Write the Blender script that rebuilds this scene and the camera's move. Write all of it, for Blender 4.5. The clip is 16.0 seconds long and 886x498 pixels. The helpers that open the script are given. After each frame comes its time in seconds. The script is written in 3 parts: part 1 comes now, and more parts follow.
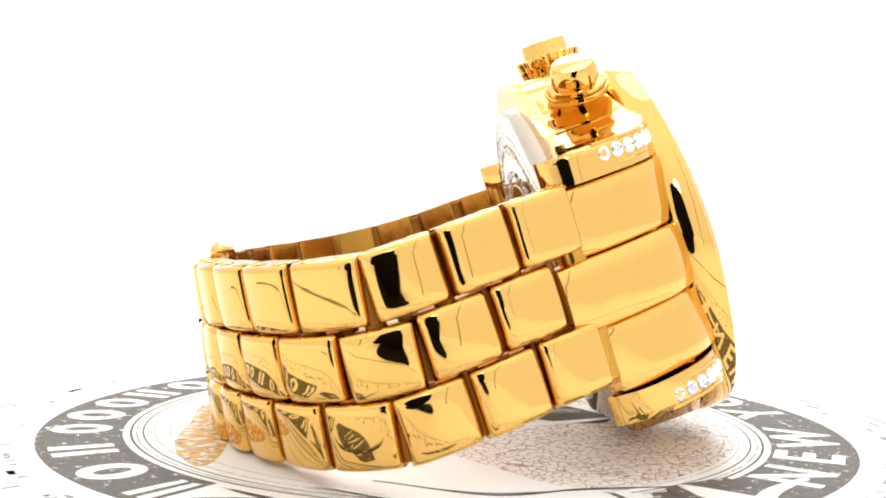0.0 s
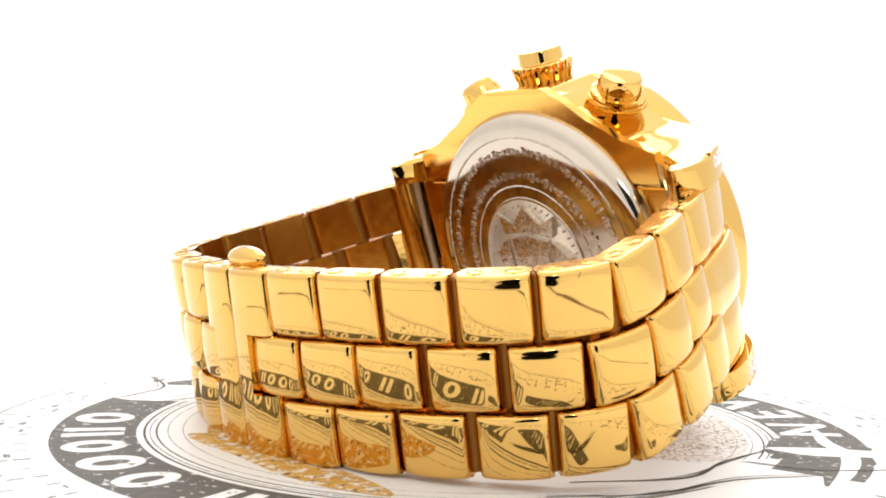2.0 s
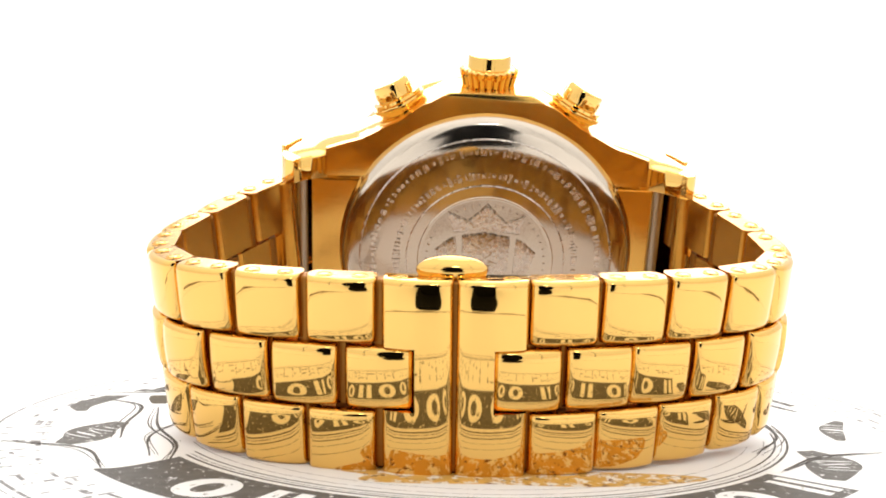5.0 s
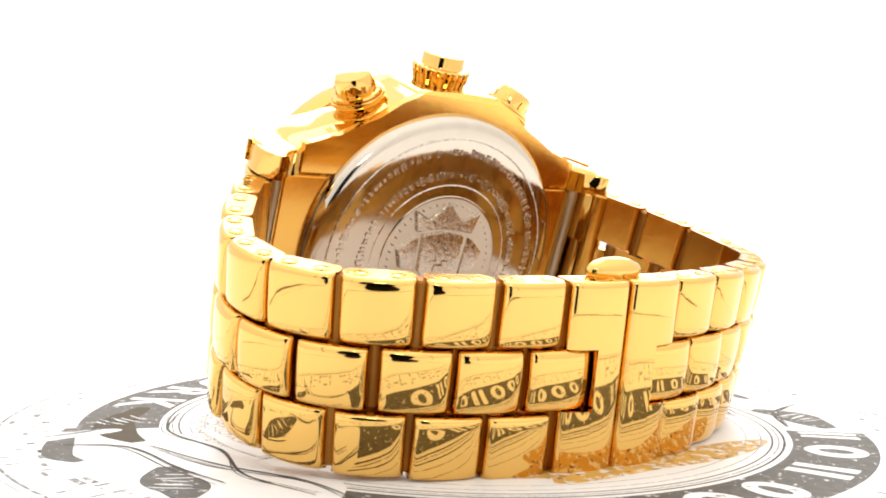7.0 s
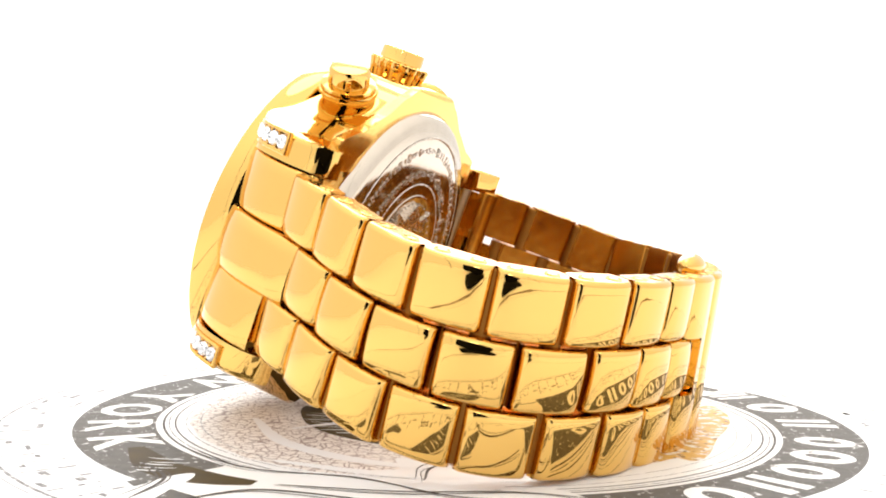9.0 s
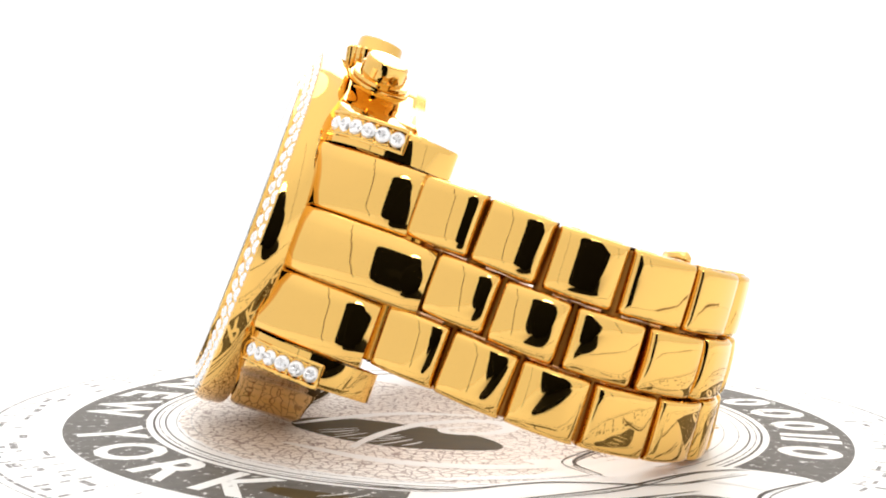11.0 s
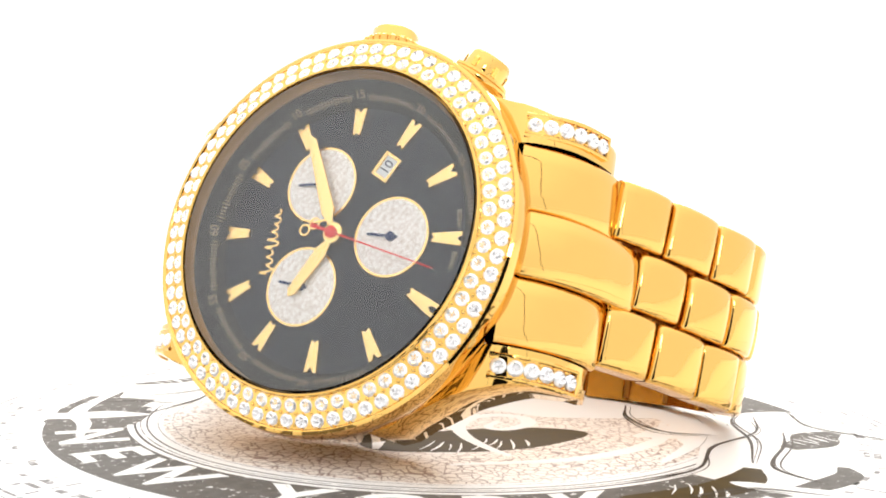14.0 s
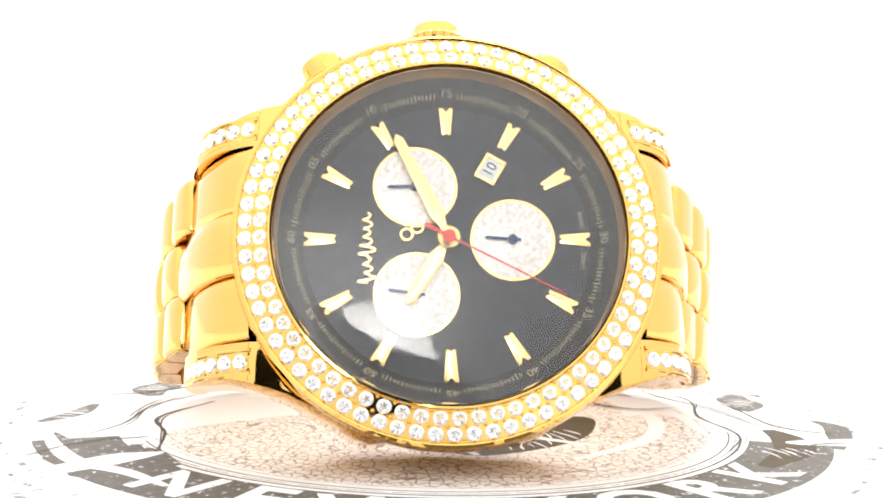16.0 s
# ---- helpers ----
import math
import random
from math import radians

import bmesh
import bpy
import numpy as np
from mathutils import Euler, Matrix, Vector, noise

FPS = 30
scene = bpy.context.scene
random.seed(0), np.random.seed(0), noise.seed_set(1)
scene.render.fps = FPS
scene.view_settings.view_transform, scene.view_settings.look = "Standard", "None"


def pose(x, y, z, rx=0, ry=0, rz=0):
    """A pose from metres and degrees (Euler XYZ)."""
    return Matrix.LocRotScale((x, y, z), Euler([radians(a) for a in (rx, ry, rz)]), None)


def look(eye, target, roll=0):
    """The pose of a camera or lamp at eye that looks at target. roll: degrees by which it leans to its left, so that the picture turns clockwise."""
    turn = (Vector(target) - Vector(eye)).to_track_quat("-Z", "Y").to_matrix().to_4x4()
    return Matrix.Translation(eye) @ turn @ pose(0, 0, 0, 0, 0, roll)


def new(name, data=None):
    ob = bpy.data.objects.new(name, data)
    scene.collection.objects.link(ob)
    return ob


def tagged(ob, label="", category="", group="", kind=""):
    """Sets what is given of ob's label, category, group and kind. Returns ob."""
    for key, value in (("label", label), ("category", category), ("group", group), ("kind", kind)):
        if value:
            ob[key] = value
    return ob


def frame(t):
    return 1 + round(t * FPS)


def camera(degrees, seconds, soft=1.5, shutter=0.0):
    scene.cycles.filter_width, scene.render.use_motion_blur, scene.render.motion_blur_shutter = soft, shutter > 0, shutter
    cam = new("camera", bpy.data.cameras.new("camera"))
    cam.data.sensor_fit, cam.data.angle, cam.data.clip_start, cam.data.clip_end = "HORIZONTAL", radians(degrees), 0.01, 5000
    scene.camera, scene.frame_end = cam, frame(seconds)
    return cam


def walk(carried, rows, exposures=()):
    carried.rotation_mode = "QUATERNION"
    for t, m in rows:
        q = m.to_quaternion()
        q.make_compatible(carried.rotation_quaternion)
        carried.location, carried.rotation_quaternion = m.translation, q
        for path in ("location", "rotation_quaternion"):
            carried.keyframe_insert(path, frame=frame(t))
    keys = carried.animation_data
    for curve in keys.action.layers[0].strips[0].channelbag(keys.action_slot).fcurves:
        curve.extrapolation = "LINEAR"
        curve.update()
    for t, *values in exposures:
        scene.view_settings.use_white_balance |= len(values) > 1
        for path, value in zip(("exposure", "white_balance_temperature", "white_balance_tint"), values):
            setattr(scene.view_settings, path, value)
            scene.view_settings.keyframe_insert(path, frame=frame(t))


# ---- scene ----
# ---------- camera: stands still before a small turntable ----------
cam = camera(43.61, 16.0, soft=1.9)
CAM_EYE = (0.00000, -0.14600, 0.02868)
CAM_TURN = Matrix([[0.99966, -0.02267, 0.01277], [0.01371, 0.04176, -0.99903], [0.02212, 0.99887, 0.04206]])
TURN = [(0.0, 0.0), (0.5, 8.63), (1.0, 17.17), (1.5, 25.63), (2.0, 34.08), (2.5, 42.67), (3.0, 51.24), (3.5, 59.74), (4.0, 68.22), (4.5, 76.73), (5, 85.27), (5.5, 93.81), (6, 102.35), (6.5, 111.0), (7.0, 119.86), (7.5, 128.43), (8.0, 136.98), (8.5, 145.35), (9, 153.81), (9.5, 162.3), (10, 170.8), (10.5, 179.29), (11.0, 187.62), (11.5, 195.68), (12.0, 204.01), (12.5, 212.18), (13.0, 220.49), (13.5, 228.65), (14.0, 236.99), (14.5, 245.23), (15.0, 253.5), (15.5, 261.54), (16.0, 269.62)]
CAM_POSE = Matrix.Translation(CAM_EYE) @ CAM_TURN.to_4x4()
walk(cam, [(0.0, CAM_POSE), (16.0, CAM_POSE)],
     exposures=[(0.0, 0.0), (1.5, -0.14), (4.0, -0.08), (6.5, 0.07), (8.5, 0.12), (11.0, -0.13), (12.5, 0.0), (13.5, 0.06), (14.5, 0.2), (16.0, 0.3)])

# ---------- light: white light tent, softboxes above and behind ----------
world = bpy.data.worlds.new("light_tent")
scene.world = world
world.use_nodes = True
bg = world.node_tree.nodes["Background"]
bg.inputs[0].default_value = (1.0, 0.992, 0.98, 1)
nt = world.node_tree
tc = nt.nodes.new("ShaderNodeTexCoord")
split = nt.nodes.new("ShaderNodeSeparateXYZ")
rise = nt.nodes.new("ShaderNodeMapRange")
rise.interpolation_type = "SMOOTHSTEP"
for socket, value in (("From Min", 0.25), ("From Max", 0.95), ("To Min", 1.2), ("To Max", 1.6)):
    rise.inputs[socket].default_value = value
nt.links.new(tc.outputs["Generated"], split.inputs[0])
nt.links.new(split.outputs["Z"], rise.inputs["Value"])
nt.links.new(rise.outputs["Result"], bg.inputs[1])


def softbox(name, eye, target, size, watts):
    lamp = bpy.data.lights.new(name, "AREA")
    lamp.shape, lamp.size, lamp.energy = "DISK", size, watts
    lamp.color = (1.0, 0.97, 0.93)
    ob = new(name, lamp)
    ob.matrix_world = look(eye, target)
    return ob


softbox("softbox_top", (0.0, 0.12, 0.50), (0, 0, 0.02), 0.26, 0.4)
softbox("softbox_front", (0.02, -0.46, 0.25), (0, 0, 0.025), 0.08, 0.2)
# unseen lamp added to whiten the glare on the crystal
softbox("glare_lamp_left", (-0.204, 0.40, 0.075), (0, 0, 0.03), 0.18, 0.08)
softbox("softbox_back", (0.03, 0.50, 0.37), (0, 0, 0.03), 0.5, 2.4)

# ---------- materials ----------
MM = 0.001


def material(name, color, rough=0.4, metal=0.0, noise_scale=0.0, vary=0.0, bump=0.0, rough_vary=0.0, spec=0.5):
    m = bpy.data.materials.new(name)
    m.use_nodes = True
    nt = m.node_tree
    b = nt.nodes["Principled BSDF"]
    b.inputs["Base Color"].default_value = (*color, 1)
    b.inputs["Roughness"].default_value = rough
    b.inputs["Metallic"].default_value = metal
    b.inputs["Specular IOR Level"].default_value = spec
    if noise_scale:
        tc = nt.nodes.new("ShaderNodeTexCoord")
        n = nt.nodes.new("ShaderNodeTexNoise")
        n.inputs["Scale"].default_value = noise_scale
        n.inputs["Detail"].default_value = 5
        nt.links.new(tc.outputs["Object"], n.inputs["Vector"])
        if vary:
            mix = nt.nodes.new("ShaderNodeMix")
            mix.data_type = "RGBA"
            mix.inputs["A"].default_value = (*[c * (1 - vary) for c in color], 1)
            mix.inputs["B"].default_value = (*[min(1, c * (1 + vary)) for c in color], 1)
            nt.links.new(n.outputs["Fac"], mix.inputs["Factor"])
            nt.links.new(mix.outputs["Result"], b.inputs["Base Color"])
        if rough_vary:
            mr = nt.nodes.new("ShaderNodeMapRange")
            mr.inputs["To Min"].default_value = max(0.0, rough - rough_vary)
            mr.inputs["To Max"].default_value = rough + rough_vary
            nt.links.new(n.outputs["Fac"], mr.inputs["Value"])
            nt.links.new(mr.outputs["Result"], b.inputs["Roughness"])
        if bump:
            bp = nt.nodes.new("ShaderNodeBump")
            bp.inputs["Strength"].default_value = bump
            bp.inputs["Distance"].default_value = 0.0001
            nt.links.new(n.outputs["Fac"], bp.inputs["Height"])
            nt.links.new(bp.outputs["Normal"], b.inputs["Normal"])
    return m


GOLD = material("polished_gold", (0.80, 0.494, 0.143), 0.04, 1.0, 400, 0.02, 0.012, 0.02)
GOLD_SATIN = material("satin_gold", (0.90, 0.53, 0.13), 0.16, 1.0, 1500, 0.05, 0.06, 0.06)
# satin finish of the link backs, darkened for the shade between links
GOLD_BACK = material("brushed_shaded_gold", (0.64, 0.33, 0.06), 0.2, 1.0, 900, 0.12, 0.15, 0.1)
GOLD_DIAL = material("dial_gold", (0.95, 0.66, 0.27), 0.25, 1.0, 900, 0.04, 0.05, 0.05)
STEEL = material("polished_steel", (0.62, 0.53, 0.43), 0.11, 1.0, 500, 0.06, 0.05, 0.05)
STEEL_ENGRAVED = material("engraved_steel", (0.68, 0.60, 0.52), 0.26, 1.0, 1500, 0.35, 0.9, 0.12)
STEEL_PIN = material("steel_pin", (0.46, 0.38, 0.28), 0.35, 1.0, 2000, 0.1, 0.1, 0.1)
# shade between the links, put into a darker gold
GOLD_GAP_SHADE = material("gap_shade_gold", (0.34, 0.15, 0.03), 0.5, 1.0, 900, 0.2, 0.1, 0.1)
BRONZE = material("bronze_wall", (0.50, 0.32, 0.15), 0.3, 0.5, 900, 0.08, 0.05, 0.05)
DIAL = material("dial_lacquer", (0.015, 0.017, 0.025), 0.3, 0.0, 250, 0.25, 0.02, 0.05, 0.2)
TRACK = material("dial_track", (0.02, 0.018, 0.016), 0.4, 0.0, 300, 0.2, 0.0, 0.0, 0.2)
TRACK_PRINT = material("track_print", (0.38, 0.31, 0.21), 0.5)
RED = material("red_lacquer", (0.75, 0.025, 0.02), 0.3, 0.0, 800, 0.08, 0.02, 0.05)
BLUE = material("blued_steel", (0.012, 0.03, 0.10), 0.25, 0.4, 800, 0.1, 0.02, 0.05)
WHITE_PRINT = material("date_white", (0.82, 0.83, 0.84), 0.5, 0, 600, 0.03)
INK = material("date_ink", (0.03, 0.04, 0.07), 0.5)
BLACK_RUBBER = material("black_rubber", (0.0025, 0.0025, 0.0028), 0.7, 0, 200, 0.3, 0.1, 0.1, 0.05)
PAPER = material("mat_paper", (0.86, 0.85, 0.84), 0.42, 0, 60, 0.02, 0.03, 0.05)
SHEET = material("white_sheet", (0.88, 0.88, 0.88), 0.6, 0, 30, 0.015, 0.02, 0.05)
LETTER = material("letter_print", (0.84, 0.83, 0.81), 0.5, 0, 300, 0.04, 0.0, 0.05, 0.2)
RING_INK = material("ring_ink", (0.125, 0.114, 0.102), 0.6, 0, 700, 0.5, 0.05, 0.06, 0.15)


def wear(m, amount, under=(0.78, 0.76, 0.74), scale=800):
    """Breaks a print up with small flecks where the paper shows."""
    nt = m.node_tree
    b = nt.nodes["Principled BSDF"]
    ink = b.inputs["Base Color"].links[0].from_socket
    tc = nt.nodes.new("ShaderNodeTexCoord")
    n = nt.nodes.new("ShaderNodeTexNoise")
    n.inputs["Scale"].default_value = scale
    n.inputs["Detail"].default_value = 4
    n.inputs["Roughness"].default_value = 0.65
    nt.links.new(tc.outputs["Object"], n.inputs["Vector"])
    ramp = nt.nodes.new("ShaderNodeMapRange")
    ramp.inputs["From Min"].default_value = 0.70 - amount
    ramp.inputs["From Max"].default_value = 0.76 - amount
    nt.links.new(n.outputs["Fac"], ramp.inputs["Value"])
    mix = nt.nodes.new("ShaderNodeMix")
    mix.data_type = "RGBA"
    mix.inputs["B"].default_value = (*under, 1)
    nt.links.new(ramp.outputs["Result"], mix.inputs["Factor"])
    nt.links.new(ink, mix.inputs["A"])
    nt.links.new(mix.outputs["Result"], b.inputs["Base Color"])


wear(RING_INK, 0.10)
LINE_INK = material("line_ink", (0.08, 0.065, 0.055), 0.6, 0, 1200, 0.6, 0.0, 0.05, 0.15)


BROWN_INK = material("brown_ink", (0.066, 0.044, 0.016), 0.6, 0, 320, 0.6, 0.0, 0.06, 0.15)
# tan holds the glow that the gold throws on the mat
TAN = material("tan_gold_glow", (0.64, 0.37, 0.08), 0.5, 0, 260, 0.5, 0.0, 0.05, 0.3)
# outer rings and dashes: the glare's washout is put into this lighter tone
PALE_INK = material("pale_ink", (0.22, 0.205, 0.20), 0.55, 0, 500, 0.7, 0.0, 0.05, 0.25)
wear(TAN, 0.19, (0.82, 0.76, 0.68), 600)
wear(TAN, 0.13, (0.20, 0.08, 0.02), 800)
wear(PALE_INK, 0.16, (0.82, 0.81, 0.80), 900)
wear(LETTER, 0.10, (0.25, 0.23, 0.2), 700)
SEAM = material("seam_cloth", (0.16, 0.13, 0.10), 0.8, 0, 300, 0.3, 0.05, 0.05, 0.2)


def diamond_material():
    m = material("diamond", (0.88, 0.875, 0.88), 0.05, 0.65)
    nt = m.node_tree
    info = nt.nodes.new("ShaderNodeObjectInfo")
    ramp = nt.nodes.new("ShaderNodeMapRange")
    ramp.inputs["To Min"].default_value = 0.02
    ramp.inputs["To Max"].default_value = 0.12
    nt.links.new(info.outputs["Random"], ramp.inputs["Value"])
    nt.links.new(ramp.outputs["Result"], nt.nodes["Principled BSDF"].inputs["Roughness"])
    return m


def pave_material():
    """Fine silvery pave: small facets with joints."""
    m = material("silver_pave", (0.85, 0.82, 0.79), 0.35, 0.15)
    nt = m.node_tree
    b = nt.nodes["Principled BSDF"]
    tc = nt.nodes.new("ShaderNodeTexCoord")
    v = nt.nodes.new("ShaderNodeTexVoronoi")
    v.inputs["Scale"].default_value = 2200
    nt.links.new(tc.outputs["Object"], v.inputs["Vector"])
    mix = nt.nodes.new("ShaderNodeMix")
    mix.data_type = "RGBA"
    mix.inputs["A"].default_value = (1.0, 0.98, 0.95, 1)
    mix.inputs["B"].default_value = (0.66, 0.58, 0.51, 1)
    nt.links.new(v.outputs["Distance"], mix.inputs["Factor"])
    nt.links.new(mix.outputs["Result"], b.inputs["Base Color"])
    bp = nt.nodes.new("ShaderNodeBump")
    bp.inputs["Strength"].default_value = 0.25
    bp.inputs["Distance"].default_value = 0.0001
    nt.links.new(v.outputs["Distance"], bp.inputs["Height"])
    nt.links.new(bp.outputs["Normal"], b.inputs["Normal"])
    return m


def glass_material():
    m = material("crystal_glass", (1, 1, 1), 0.05)
    b = m.node_tree.nodes["Principled BSDF"]
    b.inputs["Transmission Weight"].default_value = 1.0
    b.inputs["IOR"].default_value = 1.5
    return m


def picture_material():
    """Printed line drawing: pale stone tones with a net of thin dark lines and broad shaded areas."""
    m = material("printed_drawing", (0.8, 0.76, 0.72), 0.42)
    nt = m.node_tree
    b = nt.nodes["Principled BSDF"]
    tc = nt.nodes.new("ShaderNodeTexCoord")
    warp = nt.nodes.new("ShaderNodeTexNoise")
    warp.inputs["Scale"].default_value = 220
    nt.links.new(tc.outputs["Object"], warp.inputs["Vector"])
    add = nt.nodes.new("ShaderNodeMix")
    add.data_type = "VECTOR"
    add.inputs["Factor"].default_value = 0.0025
    nt.links.new(tc.outputs["Object"], add.inputs["A"])
    nt.links.new(warp.outputs["Color"], add.inputs["B"])
    v = nt.nodes.new("ShaderNodeTexVoronoi")
    v.feature = "DISTANCE_TO_EDGE"
    v.inputs["Scale"].default_value = 820
    nt.links.new(add.outputs["Result"], v.inputs["Vector"])
    line = nt.nodes.new("ShaderNodeMapRange")
    line.inputs["From Min"].default_value = 0.02
    line.inputs["From Max"].default_value = 0.085
    line.inputs["To Min"].default_value = 1.0
    line.inputs["To Max"].default_value = 0.0
    nt.links.new(v.outputs["Distance"], line.inputs["Value"])
    zone = nt.nodes.new("ShaderNodeTexNoise")
    zone.inputs["Scale"].default_value = 45
    zone.inputs["Detail"].default_value = 3
    nt.links.new(tc.outputs["Object"], zone.inputs["Vector"])
    zr = nt.nodes.new("ShaderNodeMapRange")
    zr.inputs["From Min"].default_value = 0.22
    zr.inputs["From Max"].default_value = 0.52
    nt.links.new(zone.outputs["Fac"], zr.inputs["Value"])
    mul = nt.nodes.new("ShaderNodeMath")
    mul.operation = "MULTIPLY"
    nt.links.new(line.outputs["Result"], mul.inputs[0])
    nt.links.new(zr.outputs["Result"], mul.inputs[1])
    base = nt.nodes.new("ShaderNodeMix")
    base.data_type = "RGBA"
    base.inputs["A"].default_value = (0.88, 0.85, 0.82, 1)
    base.inputs["B"].default_value = (0.85, 0.79, 0.73, 1)
    nt.links.new(zr.outputs["Result"], base.inputs["Factor"])
    mix = nt.nodes.new("ShaderNodeMix")
    mix.data_type = "RGBA"
    mix.inputs["B"].default_value = (0.27, 0.18, 0.15, 1)
    nt.links.new(base.outputs["Result"], mix.inputs["A"])
    nt.links.new(mul.outputs["Value"], mix.inputs["Factor"])
    nt.links.new(mix.outputs["Result"], b.inputs["Base Color"])
    return m


DIAMOND, PAVE, GLASS, PICTURE = diamond_material(), pave_material(), glass_material(), picture_material()


# ---------- mesh helpers (all sizes in millimetres) ----------
def mesh_of(name, bm, mat, smooth=35):
    bmesh.ops.scale(bm, vec=(MM, MM, MM), verts=bm.verts)
    bmesh.ops.recalc_face_normals(bm, faces=bm.faces)
    me = bpy.data.meshes.new(name)
    bm.to_mesh(me)
    bm.free()
    me.materials.append(mat)
    if smooth:
        for p in me.polygons:
            p.use_smooth = True
        me.set_sharp_from_angle(angle=radians(smooth))
    return me


def place(m):
    """A pose given in millimetres as one in metres."""
    m = m.copy()
    m.translation = m.translation * MM
    return m


def part(name, bm, mat, parent, label="", m=None, smooth=35):
    me = bm if isinstance(bm, bpy.types.Mesh) else mesh_of(name, bm, mat, smooth)
    ob = new(name, me)
    ob.parent = parent
    if m is not None:
        ob.matrix_basis = place(m)
    if label:
        tagged(ob, label=label)
    return ob


def lathe(profile, steps=96, axis="X", closed=True):
    """A turned body: profile rows (height along the axis, radius)."""
    bm = bmesh.new()
    rings = []
    for h, r in profile:
        ring = []
        for k in range(steps):
            a = 2 * math.pi * k / steps
            c, s = r * math.cos(a), r * math.sin(a)
            ring.append(bm.verts.new((h, c, s) if axis == "X" else (c, s, h)))
        rings.append(ring)
    pairs = list(zip(rings, rings[1:])) + ([(rings[-1], rings[0])] if closed else [])
    for p, q in pairs:
        for k in range(steps):
            bm.faces.new((p[k], p[(k + 1) % steps], q[(k + 1) % steps], q[k]))
    return bm


def solid_lathe(profile, steps=64, axis="X"):
    bm = lathe(profile, steps, axis, closed=False)
    bm.verts.ensure_lookup_table()
    n = len(profile)
    bm.faces.new([bm.verts[k] for k in range(steps)])
    bm.faces.new([bm.verts[(n - 1) * steps + k] for k in range(steps)])
    return bm


def prism(outline, x0, x1, bevel=0.0):
    """A flat outline in the dial plane (y, z), thick from x0 to x1."""
    bm = bmesh.new()
    lo = [bm.verts.new((x0, y, z)) for y, z in outline]
    hi = [bm.verts.new((x1, y, z)) for y, z in outline]
    n = len(outline)
    bm.faces.new(lo)
    bm.faces.new(hi)
    for k in range(n):
        bm.faces.new((lo[k], lo[(k + 1) % n], hi[(k + 1) % n], hi[k]))
    if bevel:
        edges = [e for e in bm.edges if all(abs(v.co.x - x1) < 1e-6 for v in e.verts)]
        bmesh.ops.bevel(bm, geom=edges, offset=bevel, segments=2, affect="EDGES", profile=0.6)
    return bm


def loft(sections, close=True):
    """Joins rows of points, one closed section after another, with caps at both ends."""
    bm = bmesh.new()
    rings = [[bm.verts.new(p) for p in s] for s in sections]
    n = len(rings[0])
    for a, b in zip(rings, rings[1:]):
        for k in range(n):
            bm.faces.new((a[k], a[(k + 1) % n], b[(k + 1) % n], b[k]))
    bm.faces.new(rings[0])
    bm.faces.new(rings[-1])
    return bm


def smooth_curve(points, n):
    """n + 1 points along a Catmull-Rom curve through the given ones."""
    pts = [Vector(p) for p in points]
    pts = [2 * pts[0] - pts[1]] + pts + [2 * pts[-1] - pts[-2]]
    out = []
    for i in range(n + 1):
        u = i / n * (len(pts) - 3)
        k = min(int(u), len(pts) - 4)
        t = u - k
        p0, p1, p2, p3 = pts[k:k + 4]
        out.append(0.5 * (2 * p1 + (p2 - p0) * t + (2 * p0 - 5 * p1 + 4 * p2 - p3) * t * t + (3 * p1 - p0 - 3 * p2 + p3) * t ** 3))
    return out


def text_mesh(name, words, size, mat, depth=0.02, bold=0.0):
    cu = bpy.data.curves.new(name, "FONT")
    cu.body, cu.size, cu.extrude, cu.offset = words, size * MM, depth * MM, bold * MM
    cu.align_x, cu.align_y, cu.resolution_u = "CENTER", "CENTER", 3
    ob = bpy.data.objects.new(name, cu)
    me = bpy.data.meshes.new_from_object(ob)
    bpy.data.objects.remove(ob)
    me.materials.clear()
    me.materials.append(mat)
    return me


# ---------- ground ----------
def build_ground():
    bm = bmesh.new()
    rings = [[bm.verts.new((r * math.cos(2 * math.pi * k / 64), r * math.sin(2 * math.pi * k / 64), -1.2)) for k in range(64)] for r in (100, 400, 1000, 2000)]
    bm.faces.new(rings[0])
    for a, b in zip(rings, rings[1:]):
        for k in range(64):
            bm.faces.new((a[k], a[(k + 1) % 64], b[(k + 1) % 64], b[k]))
    ob = new("ground", mesh_of("ground", bm, SHEET))
    tagged(ob, "plain white table sheet running to a white background", "ground", kind="structure")


build_ground()

# ---------- printed mat ----------
MAT_X, MAT_Y = -0.84, -2.63


def polar(r, a):
    return MAT_X + r * math.cos(radians(a)), MAT_Y + r * math.sin(radians(a))


def flat(bm, points, z):
    """One flat printed patch lying at height z."""
    bm.faces.new([bm.verts.new((x, y, z)) for x, y in points])


def arc_band(bm, r0, r1, a0, a1, z, steps=None):
    n = steps or max(2, int(abs(a1 - a0) / 2))
    ins = [bm.verts.new((*polar(r0, a0 + (a1 - a0) * k / n), z)) for k in range(n + 1)]
    outs = [bm.verts.new((*polar(r1, a0 + (a1 - a0) * k / n), z)) for k in range(n + 1)]
    for k in range(n):
        bm.faces.new((ins[k], ins[k + 1], outs[k + 1], outs[k]))


